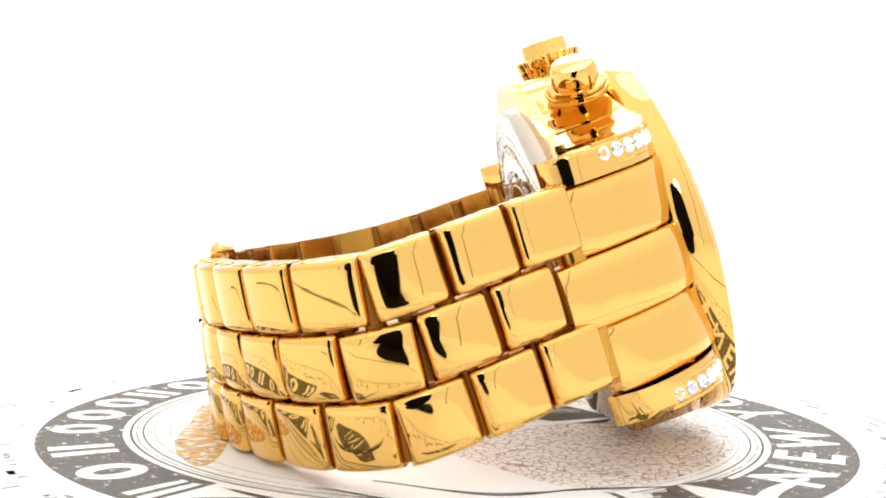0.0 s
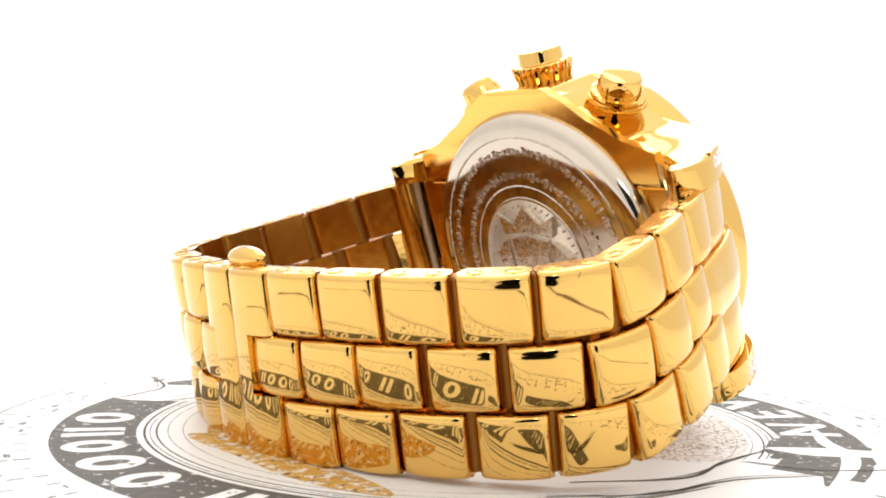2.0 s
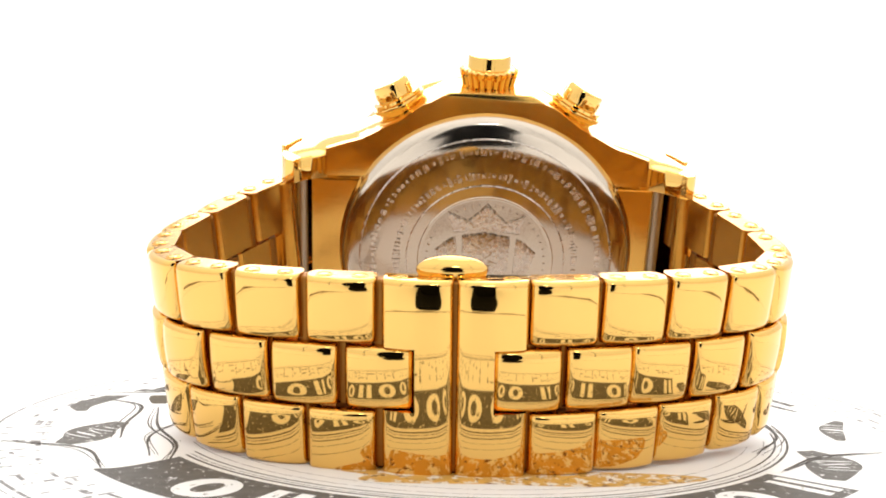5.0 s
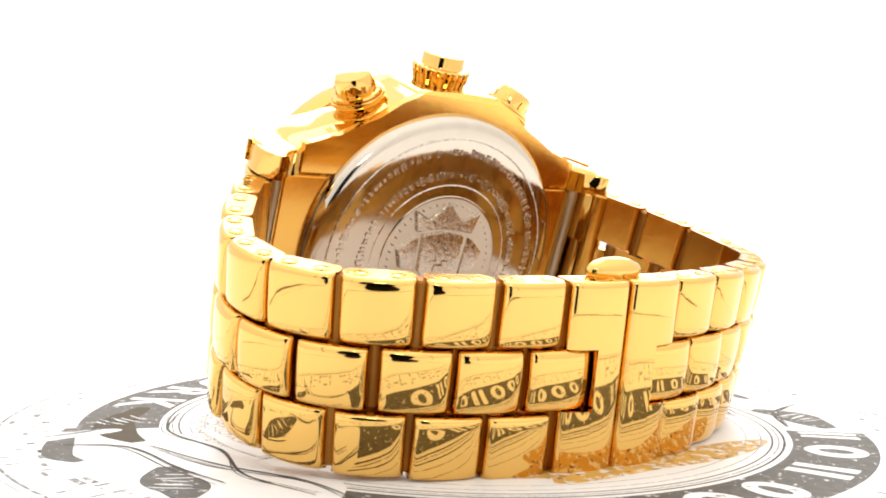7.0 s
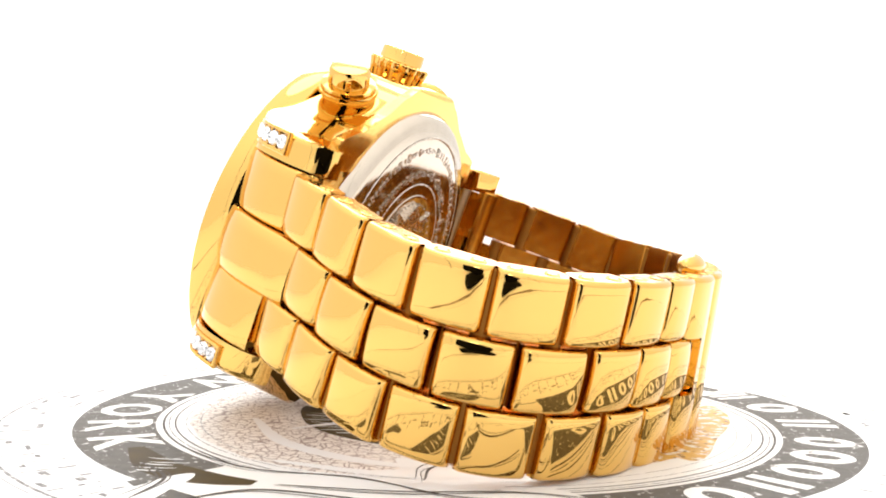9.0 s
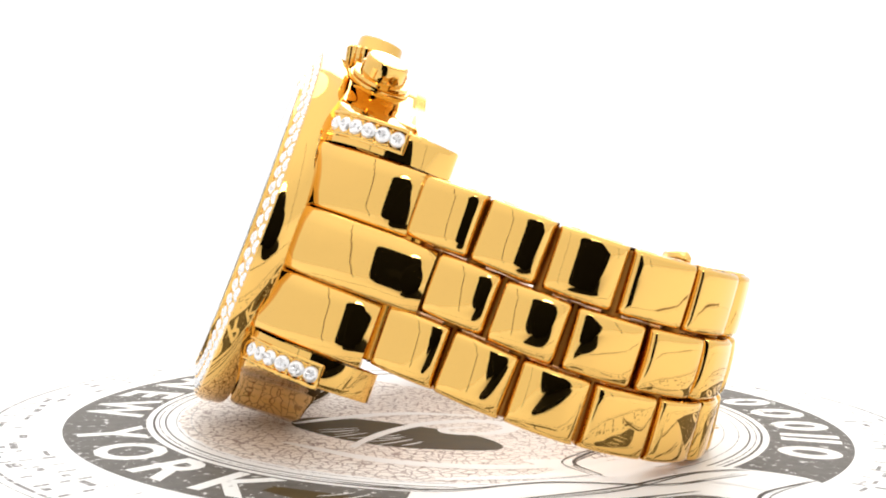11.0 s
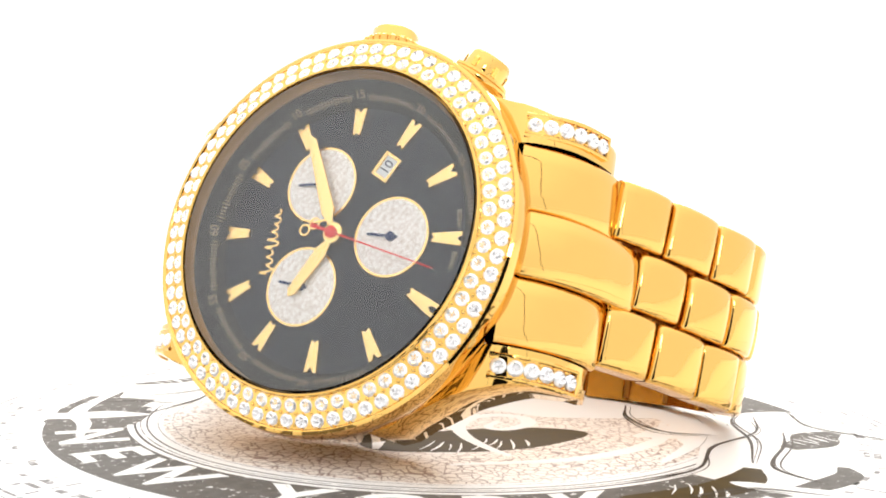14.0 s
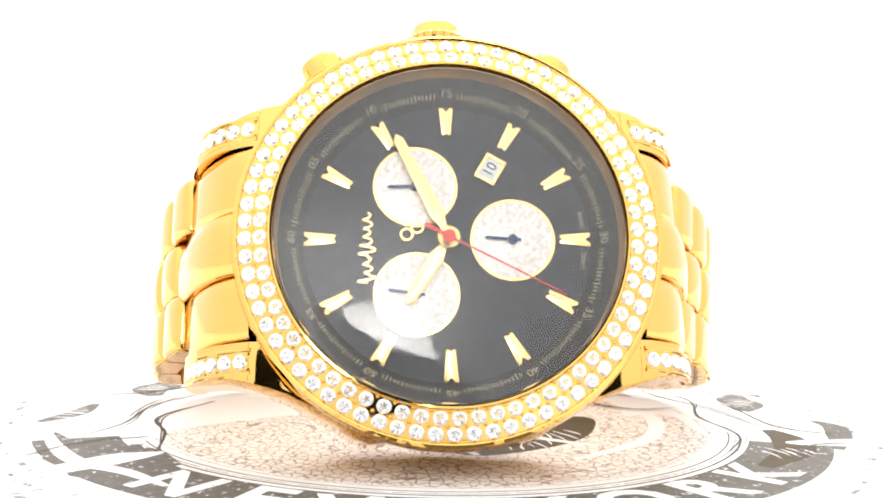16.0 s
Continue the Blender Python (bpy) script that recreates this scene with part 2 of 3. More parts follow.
def blob(cx, cy, rx, ry, turn, wobble, seed, n=40):
    """An uneven rounded patch."""
    rnd = random.Random(seed)
    ph = [rnd.uniform(0, 6.28) for _ in range(4)]
    out = []
    for k in range(n):
        a = 2 * math.pi * k / n
        f = 1 + wobble * (math.sin(2 * a + ph[0]) * 0.5 + math.sin(3 * a + ph[1]) * 0.4 + math.sin(5 * a + ph[2]) * 0.25)
        x, y = rx * f * math.cos(a), ry * f * math.sin(a)
        c, s = math.cos(radians(turn)), math.sin(radians(turn))
        out.append((cx + c * x - s * y, cy + s * x + c * y))
    return out


def ribbon(bm, points, width, z, n=40):
    """A printed stroke of some width, thinner towards its ends."""
    pts = smooth_curve([(x, y, 0) for x, y in points], n)
    left, right = [], []
    for k, p in enumerate(pts):
        d = (pts[min(k + 1, n)] - pts[max(k - 1, 0)]).normalized()
        w = width / 2 * (0.35 + 0.65 * math.sin(math.pi * (k + 0.5) / (n + 1)))
        left.append(bm.verts.new((p.x - d.y * w, p.y + d.x * w, z)))
        right.append(bm.verts.new((p.x + d.y * w, p.y - d.x * w, z)))
    for k in range(n):
        bm.faces.new((left[k], left[k + 1], right[k + 1], right[k]))


def build_mat():
    bm = solid_lathe([(-1.0, 90), (-0.15, 90.2), (0.0, 90)], 128, "Z")
    mat = new("printed_mat", mesh_of("printed_mat", bm, PAPER))
    tagged(mat, "round white printed mat with a dark lettered ring under the watch", "mat")

    bm = bmesh.new()
    rnd = random.Random(23)
    edge = [polar(36.4 + rnd.uniform(-0.3, 0.3), a) for a in range(-66, 97, 3)] + [(-4, 31), (-9, 27), (-13, 26.5), (-18, 21), (-13, 15), (-9, 9), (-8, -4), (-4, -16), (4, -26), (9, -32)]
    flat(bm, edge, 0.015)
    part("drawing", bm, PICTURE, mat, "pale drawing of cobbled stones inside the ring", smooth=0)

    bm = bmesh.new()
    arc_band(bm, 40.6, 50.5, 131, 236, 0.03)
    part("dark_band", bm, RING_INK, mat, "dark grey printed band", smooth=0)
    bm = bmesh.new()
    arc_band(bm, 40.6, 50.5, -66, 76, 0.03)
    part("dark_band", bm, RING_INK, mat, "dark grey printed band", smooth=0)

    # dark shapes between the light figures that cross the band
    level = 0.030
    for stroke, w in ((((23, 35), (15, 40.5), (8, 42), (2, 41)), 5.0), (((13, 46.5), (6, 49), (-1, 50.5), (-5, 49)), 3.4), (((-11, 41), (-16, 42.5), (-20, 42), (-24, 43)), 6.0),
                      (((30, -29.5), (26, -34), (23, -37), (20, -37)), 6.5), (((36, -35), (32, -40), (26, -43), (21, -45)), 4.0), (((27, -41.5), (21, -44.5), (15, -48)), 2.6),
                      (((-11, -43), (-16, -45), (-20, -44), (-25, -43)), 6.0), (((9, -52), (3, -49.5), (-4, -49)), 3.0)):
        bm = bmesh.new()
        level += 0.001
        ribbon(bm, stroke, w, level)
        part("dark_shape", bm, BROWN_INK if stroke[0][0] == 23 else RING_INK, mat, smooth=0)
    bm = bmesh.new()
    flat(bm, blob(9.0, 9.3, 14.5, 6.2, -33, 0.10, 11), 0.034)
    part("dark_shape", bm, BROWN_INK, mat, "dark brown oval patch in the drawing", smooth=0)
    # hatching over the dark shapes
    rnd = random.Random(29)
    level = 0.041
    for cx, cy, turn in ((-17, 42, 60), (15, 40, 200), (9, 13, 205), (14, 9, 205), (-17, -45, 100), (3, -50, 80)):
        for k in range(5):
            bm = bmesh.new()
            level += 0.0002
            a = radians(turn + rnd.uniform(-12, 12))
            x, y = cx + (k - 2) * 1.3 * math.sin(a) + rnd.uniform(-1, 1), cy - (k - 2) * 1.3 * math.cos(a)
            u = rnd.uniform(1.2, 2.6)
            ribbon(bm, [(x - u * math.cos(a), y - u * math.sin(a)), (x, y + 0.2), (x + u * math.cos(a), y + u * math.sin(a))], rnd.uniform(0.2, 0.4), level, 8)
            part("hatch_line", bm, PAPER, mat, smooth=0)
    # light figures
    for cx, cy, rx, ry, turn, seed in ((-5.0, 37.5, 17.0, 5.5, 14, 21), (9.0, 49.0, 2.2, 7.0, 12, 22), (5.0, -37.0, 20.0, 4.6, -14, 23), (30.0, -38.5, 2.4, 8.0, 50, 24),
                                       (-29.0, 34.0, 9.0, 4.5, -35, 25), (-13.0, 28.0, 9.0, 3.5, -30, 26)):
        bm = bmesh.new()
        flat(bm, blob(cx, cy, rx, ry, turn, 0.25, seed), (0.019 if seed in (21, 23, 26) else 0.036) + 0.0012 * (seed - 20))
        part("light_figure", bm, PAPER, mat, smooth=0)
    level = 0.044
    strokes = (((38, -28), (33, -33.5), (29, -40), (22, -45), (14, -49)), ((24, -50), (29, -45), (35, -40), (42, -36)), ((14, 17), (12.5, 13.5), (9, 8), (4, 3.4), (-2, 1.6), (-6, 3.4), (-6.4, 7), (-3, 9.6), (1.5, 9), (2, 6.6), (-2, 5.6)), ((21, 3), (14, -1), (6, -3.5), (-3, -2)),
               ((22, 14), (10, 24), (-4, 27), (-16, 23)), ((-24, 20), (-15, 27), (-6, 31), (6, 32)))
    for s in strokes:
        bm = bmesh.new()
        level += 0.001
        ribbon(bm, s, 2.2, level)
        part("light_stroke", bm, PAPER, mat, smooth=0)
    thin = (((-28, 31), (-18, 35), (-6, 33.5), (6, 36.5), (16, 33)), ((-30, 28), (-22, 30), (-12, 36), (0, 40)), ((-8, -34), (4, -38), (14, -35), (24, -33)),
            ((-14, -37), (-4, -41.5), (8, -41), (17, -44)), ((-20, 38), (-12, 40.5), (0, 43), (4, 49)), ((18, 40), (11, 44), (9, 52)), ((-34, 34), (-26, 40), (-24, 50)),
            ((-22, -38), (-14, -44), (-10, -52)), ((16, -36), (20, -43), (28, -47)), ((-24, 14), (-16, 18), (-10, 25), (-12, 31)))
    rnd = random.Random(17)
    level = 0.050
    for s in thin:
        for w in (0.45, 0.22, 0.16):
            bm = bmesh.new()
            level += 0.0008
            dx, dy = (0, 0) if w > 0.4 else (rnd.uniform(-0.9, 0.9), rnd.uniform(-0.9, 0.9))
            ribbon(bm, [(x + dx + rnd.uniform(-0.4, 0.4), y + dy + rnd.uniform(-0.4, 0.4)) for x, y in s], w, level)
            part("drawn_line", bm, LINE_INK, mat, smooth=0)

    # tan patch in the drawing: the gold's glow on the mat, painted in
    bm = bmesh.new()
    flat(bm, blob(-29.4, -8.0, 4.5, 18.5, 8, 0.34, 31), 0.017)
    part("tan_gold_glow", bm, TAN, mat, "tan glow of the gold painted on the mat, with brown specks", smooth=0)
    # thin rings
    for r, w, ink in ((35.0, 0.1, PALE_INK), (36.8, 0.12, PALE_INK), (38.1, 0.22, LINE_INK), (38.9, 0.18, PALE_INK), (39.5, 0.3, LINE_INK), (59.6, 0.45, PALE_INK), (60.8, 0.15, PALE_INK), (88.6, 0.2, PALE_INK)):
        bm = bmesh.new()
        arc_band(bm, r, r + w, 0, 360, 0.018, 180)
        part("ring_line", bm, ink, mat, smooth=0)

    # the name on the band is drawn as plain light shapes: open ovals and pairs of bars
    for a, w, open_shape in ((-127, 3.4, False), (-139, 6.6, True), (-153, 5.0, False), (-168, 5.4, True), (-179, 6.6, True), (170, 6.2, True), (160, 4.8, False), (149, 6.6, True)):
        half = math.degrees(w / 2 / 45.5)
        if open_shape:
            bm = bmesh.new()
            n = 28
            rows = [[bm.verts.new((*polar(45.6 + 3.7 * f * math.cos(2 * math.pi * k / n), a + half * g * math.sin(2 * math.pi * k / n)), 0.05)) for k in range(n)] for f, g in ((1.0, 1.0), (0.55, 0.36))]
            for k in range(n):
                bm.faces.new((rows[0][k], rows[0][(k + 1) % n], rows[1][(k + 1) % n], rows[1][k]))
            part("light_oval", bm, LETTER, mat, smooth=0)
        else:
            for f in (-0.62, 0.62):
                bm = bmesh.new()
                arc_band(bm, 42.0, 49.2, a + half * (f - 0.36), a + half * (f + 0.36), 0.05, 2)
                part("light_bar", bm, LETTER, mat, smooth=0)
    # city name, tops towards the centre
    for ch, a in zip("NEWYORK", (-33, -20, -6, 15, 28, 40.5, 53)):
        me = text_mesh("letter", ch, 10.8, LETTER, bold=0.26)
        x, y = polar(45.4, a)
        part("letter", me, LETTER, mat, "white printed letter", m=pose(x, y, 0.05, 0, 0, a + 90), smooth=0)

    # outer band: light blocks parted by broken grey dashes
    rnd = random.Random(5)
    bm = bmesh.new()
    a = 0.0
    while a < 360:
        step = rnd.uniform(3.4, 5.2)
        for r0 in (52.8, 55.2, 57.4):
            if rnd.random() < 0.85:
                w = rnd.uniform(0.12, 0.34)
                arc_band(bm, r0, r0 + rnd.uniform(0.8, 2.0), a - w, a + w, 0.02, 2)
        for k in range(2):
            if rnd.random() < 0.6:
                r0 = rnd.uniform(52.6, 58.4)
                arc_band(bm, r0, r0 + rnd.uniform(0.4, 1.0), a + rnd.uniform(0, 1.6), a + step * rnd.uniform(0.45, 0.8), 0.021, 3)
        a += step
    tagged(part("worn_lettering", bm, PALE_INK, mat, "broken grey dashes of worn small lettering", smooth=0), kind="stuff")
    return mat


printed_mat = build_mat()

# ---------- wrist watch ----------
watch = new("wrist_watch")
tagged(watch, "polished gold wrist watch with diamond bezel and black dial", "watch")
CF = Matrix(((0.9392, -0.0913, -0.3312, 24.2), (0.0800, 0.9957, -0.0475, -0.8), (0.3341, 0.0181, 0.9424, 24.7), (0, 0, 0, 1)))


def cut_stone(r):
    """A brilliant: pavilion star, crown facets and girdle."""
    bm = bmesh.new()
    def ring(h, rad, turn):
        return [bm.verts.new((h, rad * math.cos(math.pi / 6 * (k + turn)), rad * math.sin(math.pi / 6 * (k + turn)))) for k in range(12)]
    table, mid, girdle = ring(0.36 * r, 0.62 * r, 0), ring(0.22 * r, 0.84 * r, 0.5), ring(0, r, 0)
    base = ring(-0.5 * r, r * 0.9, 0)
    # the pavilion seen through the table: a faceted hollow
    star = [bm.verts.new(((0.32 if k % 2 else 0.12) * r, 0.36 * r * math.cos(math.pi / 6 * (k + 0.5)), 0.32 * r * math.sin(math.pi / 6 * (k + 0.5)))) for k in range(12)]
    culet = bm.verts.new((0.16 * r, 0, 0))
    for k in range(12):
        j = (k + 1) % 12
        bm.faces.new((table[k], star[k], table[j]))
        bm.faces.new((star[k], star[j], table[j]))
        bm.faces.new((star[k], culet, star[j]))
        bm.faces.new((table[k], table[j], mid[k]))
        bm.faces.new((mid[k], table[j], mid[j]))
        bm.faces.new((mid[k], girdle[j], girdle[k]))
        bm.faces.new((mid[k], mid[j], girdle[j]))
        bm.faces.new((girdle[k], girdle[j], base[j], base[k]))
    return mesh_of("diamond", bm, DIAMOND, 0)


STONE = cut_stone(0.92)


def turn_to(direction, at, spin=0.0):
    """A pose whose x axis points along the direction."""
    q = Vector(direction).to_track_quat("X", "Z").to_matrix().to_4x4()
    return Matrix.Translation(at) @ q @ Matrix.Rotation(spin, 4, "X")


FLANK = ((0.0, 24.0), (5.6, 23.8), (8.6, 22.2), (13.0, 19.2), (18.2, 16.6), (24.0, 14.8), (30.0, 14.2))


def flank(y):
    """How far the case reaches out beside the crown, at y from its middle."""
    for (a, za), (b, zb) in zip(FLANK, FLANK[1:]):
        if y <= b:
            u = (y - a) / (b - a)
            return za + (zb - za) * (u * 0.75 + 0.25 * (3 * u * u - 2 * u ** 3))
    return FLANK[-1][1]


def build_case():
    body = lathe([(-1.7, 15), (-1.7, 21.6), (-2.2, 22.1), (-9.8, 22.1), (-10.9, 21.5), (-11.1, 19), (-11.1, 15)], 128)
    part("case_middle", body, GOLD, watch, "polished gold round case", CF)

    ring = CF @ Matrix.Translation((0, 0, 0.25))
    bezel = part("bezel", lathe([(2.2, 19.1), (3.2, 19.15), (3.42, 19.3), (3.42, 19.5), (3.2, 19.62), (3.02, 19.68), (1.98, 22.82), (2.1, 22.92), (2.16, 23.1),
                                 (2.0, 23.45), (0.9, 23.66), (-1.0, 23.5), (-1.6, 23.1), (-1.75, 22.0), (-1.75, 19.1)], 160), GOLD, watch, "gold bezel set with two rows of diamonds", ring)
    slope = (0.96, 0.28)
    rnd = random.Random(8)
    for r, x, n, off in ((20.38, 2.62, 65, 0.0), (22.02, 2.14, 70, 0.5)):
        for k in range(n):
            a = 2 * math.pi * (k + off) / n
            c, s = math.cos(a), math.sin(a)
            tilt = [rnd.uniform(-0.06, 0.06) for _ in range(2)]
            part("diamond", STONE, DIAMOND, bezel, m=turn_to((slope[0], slope[1] * c + tilt[0], slope[1] * s + tilt[1]), (x, r * c, r * s), rnd.random()))
    bm = bmesh.new()
    for r, x, n in ((19.72, 2.88, 65), (21.2, 2.42, 135), (22.68, 2.0, 70)):
        for k in range(n):
            a = 2 * math.pi * (k + 0.5) / n
            bmesh.ops.create_icosphere(bm, subdivisions=2, radius=0.26, matrix=Matrix.Translation((x, r * math.cos(a), r * math.sin(a))))
    tagged(part("beading", bm, GOLD, bezel), kind="stuff")

    # lugs
    front = smooth_curve([(-1.9, 6.5, 0), (-1.7, 14, 0), (-0.9, 20.6, 0), (-1.9, 23.6, 0), (-4.2, 26.2, 0), (-7.8, 27.9, 0), (-11.3, 28.5, 0), (-14.2, 27.6, 0)], 28)
    back = smooth_curve([(-10.7, 6.5, 0), (-10.7, 14, 0), (-10.8, 19, 0), (-11.2, 21.5, 0), (-11.9, 23.2, 0), (-12.8, 24.6, 0), (-13.7, 25.6, 0), (-14.8, 26.4, 0)], 28)
    for sy in (1, -1):
        for sz in (1, -1):
            sections = []
            for f, b in zip(front, back):
                y = 0.5 * (f.y + b.y)
                out = min(flank(y), math.sqrt(max(0.0, 22.1 ** 2 - min(y, 20) ** 2)) + 0.05 + max(0.0, y - 6) * 0.5)
                zi, e = 11.25, 0.45
                rows = [(f.x - 0.0, f.y, zi), (f.x, f.y, out - e * 1.6), (f.x - 0.15 * e, f.y - 0.15 * e, out - e * 0.6), (f.x + (b.x - f.x) * 0.08, f.y + (b.y - f.y) * 0.08, out),
                        (f.x + (b.x - f.x) * 0.92, f.y + (b.y - f.y) * 0.92, out), (b.x, b.y, out - e), (b.x, b.y, zi)]
                far = 0.8 * max(0.0, (y - 20) / 7) if sy < 0 else 0.0
                sections.append([(x - far * 0.5, (y2 + far) * sy - 0.06 * max(0.0, -x - 2), z * sz) for x, y2, z in rows])
            lug = part("lug", loft(sections), GOLD, watch, "gold lug set with a row of diamonds", CF, 50)
            pts = smooth_curve([(-0.9, 21.1, 0), (-2.6, 24.4, 0), (-4.9, 26.5, 0), (-8.6, 28.0, 0)], 30)
            run = [0.0]
            for p, q in zip(pts, pts[1:]):
                run.append(run[-1] + (q - p).length)
            def along(d):
                """Place and outward direction on the lug's front, d along it."""
                k = max(j for j in range(30) if run[j] <= max(d, 0.0))
                p = pts[k].lerp(pts[k + 1], (d - run[k]) / (run[k + 1] - run[k]))
                g = (pts[k + 1] - pts[k]).normalized()
                far = 0.8 * max(0.0, (p.y - 20) / 7) if sy < 0 else 0.0
                p = p + Vector((-0.5 * far, far, 0))
                return p, Vector((abs(g.y), abs(g.x), 0)).normalized()
            pitch = (run[-1] - 0.5) / 6
            bm = bmesh.new()
            for k in range(7):
                if k < 6:
                    p, n = along(0.3 + pitch * (k + 0.5))
                    part("diamond", STONE, DIAMOND, lug, m=turn_to((n.x, n.y * sy, 0.02), (p.x + n.x * 0.14, (p.y + n.y * 0.14) * sy, 13.35 * sz), rnd.random()))
                p, n = along(0.3 + pitch * k)
                for dz in (-0.82, 0.82):
                    bmesh.ops.create_icosphere(bm, subdivisions=1, radius=0.24, matrix=Matrix.Translation((p.x, p.y * sy, (13.35 + dz) * sz)))
            tagged(part("beading", bm, GOLD, lug), kind="stuff")
            # raised rim round the row of stones
            for dz in (-1.2, 1.2):
                rows = []
                for k in range(25):
                    p, n = along(0.05 + (run[-1] - 0.1) * k / 24)
                    rows.append([(p.x + n.x * h, (p.y + n.y * h) * sy, (13.35 + dz + w) * sz) for h, w in ((-0.3, -0.2), (0.2, -0.2), (0.28, -0.1), (0.28, 0.1), (0.2, 0.2), (-0.3, 0.2))])
                part("setting_rim", loft(rows), GOLD, lug)
            p, n = along(run[-1] - 0.15)
            part("setting_rim", prism([(-0.18, -1.3), (0.18, -1.3), (0.18, 1.3), (-0.18, 1.3)], -0.3, 0.26, 0.05), GOLD, lug, m=turn_to((n.x, n.y * sy, 0), (p.x, p.y * sy, 13.35 * sz)))

    # smooth shoulder that guards the crown
    outline = [(y / 2, flank(abs(y / 2))) for y in range(-36, 37)] + [(18.0, 14.0), (-18.0, 14.0)]
    part("crown_shoulder", prism(outline, -2.2, -10.95, 0.9), GOLD, watch, "", CF @ Matrix.Translation((0, -0.5, 0)))
    outline = [(y / 2, flank(abs(y / 2)) - 0.05) for y in range(-45, 46)] + [(22.5, 11.3), (-22.5, 11.3)]
    part("back_shoulder", prism(outline, -10.5, -11.75, 0.35), GOLD_SATIN, watch, "satin gold flat flank round the case back", CF @ Matrix.Translation((0, -0.8, 0.3)))
    # case wall between the lugs, behind the end links
    for sy in (1, -1):
        bm = bmesh.new()
        bmesh.ops.create_cube(bm, size=1, matrix=Matrix.Translation((-7.6, 20.6 * sy - 0.6, 0)) @ Matrix.Diagonal((7.4, 7.4, 22.3, 1)))
        bmesh.ops.bevel(bm, geom=bm.edges[:], offset=0.3, segments=2, affect="EDGES")
        part("case_wall", bm, GOLD_SATIN, watch, "", CF)

    # crown
    stem = pose(-5.0, -0.6, 21.3)
    crown = part("crown", solid_lathe([(0, 2.4), (0.3, 2.8), (3.6, 3.4), (4.1, 3.75), (4.8, 3.8), (5.0, 3.5), (5.05, 3.1), (5.2, 3.0), (6.5, 2.95), (6.75, 2.8), (6.85, 2.4)], 64, "Z"), GOLD, watch, "gold fluted winding crown", CF @ stem)
    flute_mesh = mesh_of("flute", solid_lathe([(0.2, 0.2), (0.5, 0.33), (4.3, 0.42), (4.9, 0.42), (5.1, 0.2)], 8, "Z"), GOLD)
    for k in range(24):
        a = 2 * math.pi * k / 24
        part("flute", flute_mesh, GOLD, crown, m=pose(2.72 * math.cos(a), 2.72 * math.sin(a), 0, 0, 0, math.degrees(a)) @ pose(0, 0, 0, 0, 12, 0))

    # pushers
    bm = bmesh.new()
    bmesh.ops.create_cube(bm, size=1, matrix=Matrix.Diagonal((0.35, 0.7, 1.3, 1)))
    bmesh.ops.bevel(bm, geom=bm.edges[:], offset=0.1, segments=1, affect="EDGES")
    NOTCH = mesh_of("grip_notch", bm, GOLD_SATIN)
    for sy in (1, -1):
        base = Matrix.Translation((-5.2, 10.6 * sy - 0.6, 17.1)) @ Matrix.Rotation(radians(-27 * sy), 4, "X")
        pusher = part("pusher", solid_lathe([(-1, 3.5), (0.5, 3.3), (0.8, 3.12), (2.0, 2.8), (2.9, 2.95), (3.6, 3.45), (4.0, 3.8), (4.3, 3.88), (4.6, 3.8), (4.65, 3.3)], 48, "Z"), GOLD, watch, "gold chronograph push button", CF @ base)
        part("collar", solid_lathe([(4.65, 3.45), (4.8, 3.55), (5.15, 3.5), (5.3, 2.9)], 48, "Z"), GOLD, pusher)
        part("cap", solid_lathe([(5.3, 2.65), (7.1, 2.65), (7.5, 2.4), (7.6, 1.7)], 32, "Z"), GOLD, pusher)
        for k in range(6):
            a = math.pi * k / 3
            part("grip_notch", NOTCH, GOLD, pusher, m=pose(2.65 * math.cos(a), 2.65 * math.sin(a), 5.9, 0, 0, math.degrees(a)))

    # case back
    back_ob = part("case_back", solid_lathe([(-11.0, 21.0), (-12.2, 20.8), (-13.2, 20.2), (-13.7, 19.6), (-13.75, 19.2), (-13.9, 18.9), (-14.15, 15), (-14.3, 10), (-14.35, 4), (-14.36, 0.4)], 128), STEEL, watch,
                   "polished steel case back with an engraved emblem", CF @ Matrix.Translation((0.3, -1.1, 0.6)))
    part("emblem", lathe([(-14.36, 9.6), (-14.44, 9.5), (-14.46, 9.1), (-14.4, 9.0), (-14.40, 0.5), (-14.3, 0.5), (-14.3, 9.6)], 64), STEEL, back_ob)
    bm = bmesh.new()
    for k in range(48):
        a = 2 * math.pi * k / 48
        bmesh.ops.create_icosphere(bm, subdivisions=1, radius=0.17, matrix=Matrix.Translation((-14.42, 8.3 * math.cos(a), 8.3 * math.sin(a))))
    tagged(part("bead_ring", bm, STEEL, back_ob), kind="stuff")
    crest = [((-4.6, 4.2), (-5.4, 7.2), (-2.6, 5.6), (0, 8.4), (2.6, 5.6), (5.4, 7.2), (4.6, 4.2), (0, 4.9)), ((-3.4, 3.6), (0, 4.2), (3.4, 3.6), (3.1, -1.6), (0, -5.0), (-3.1, -1.6)),
             ((-5.2, 3.0), (-4.2, 3.4), (-3.9, -2.4), (-6.2, -1.2), (-7.0, 1.4)), ((5.2, 3.0), (4.2, 3.4), (3.9, -2.4), (6.2, -1.2), (7.0, 1.4)), ((-5.4, -3.6), (0, -6.2), (5.4, -3.6), (5.0, -5.4), (0, -8.0), (-5.0, -5.4))]
    for k, outline in enumerate(crest):
        part("emblem_relief", prism(outline, -14.38, -14.72 - 0.05 * (k % 2), 0.16), STEEL_ENGRAVED, back_ob)
    for k in range(6):
        a = radians(60 * k)
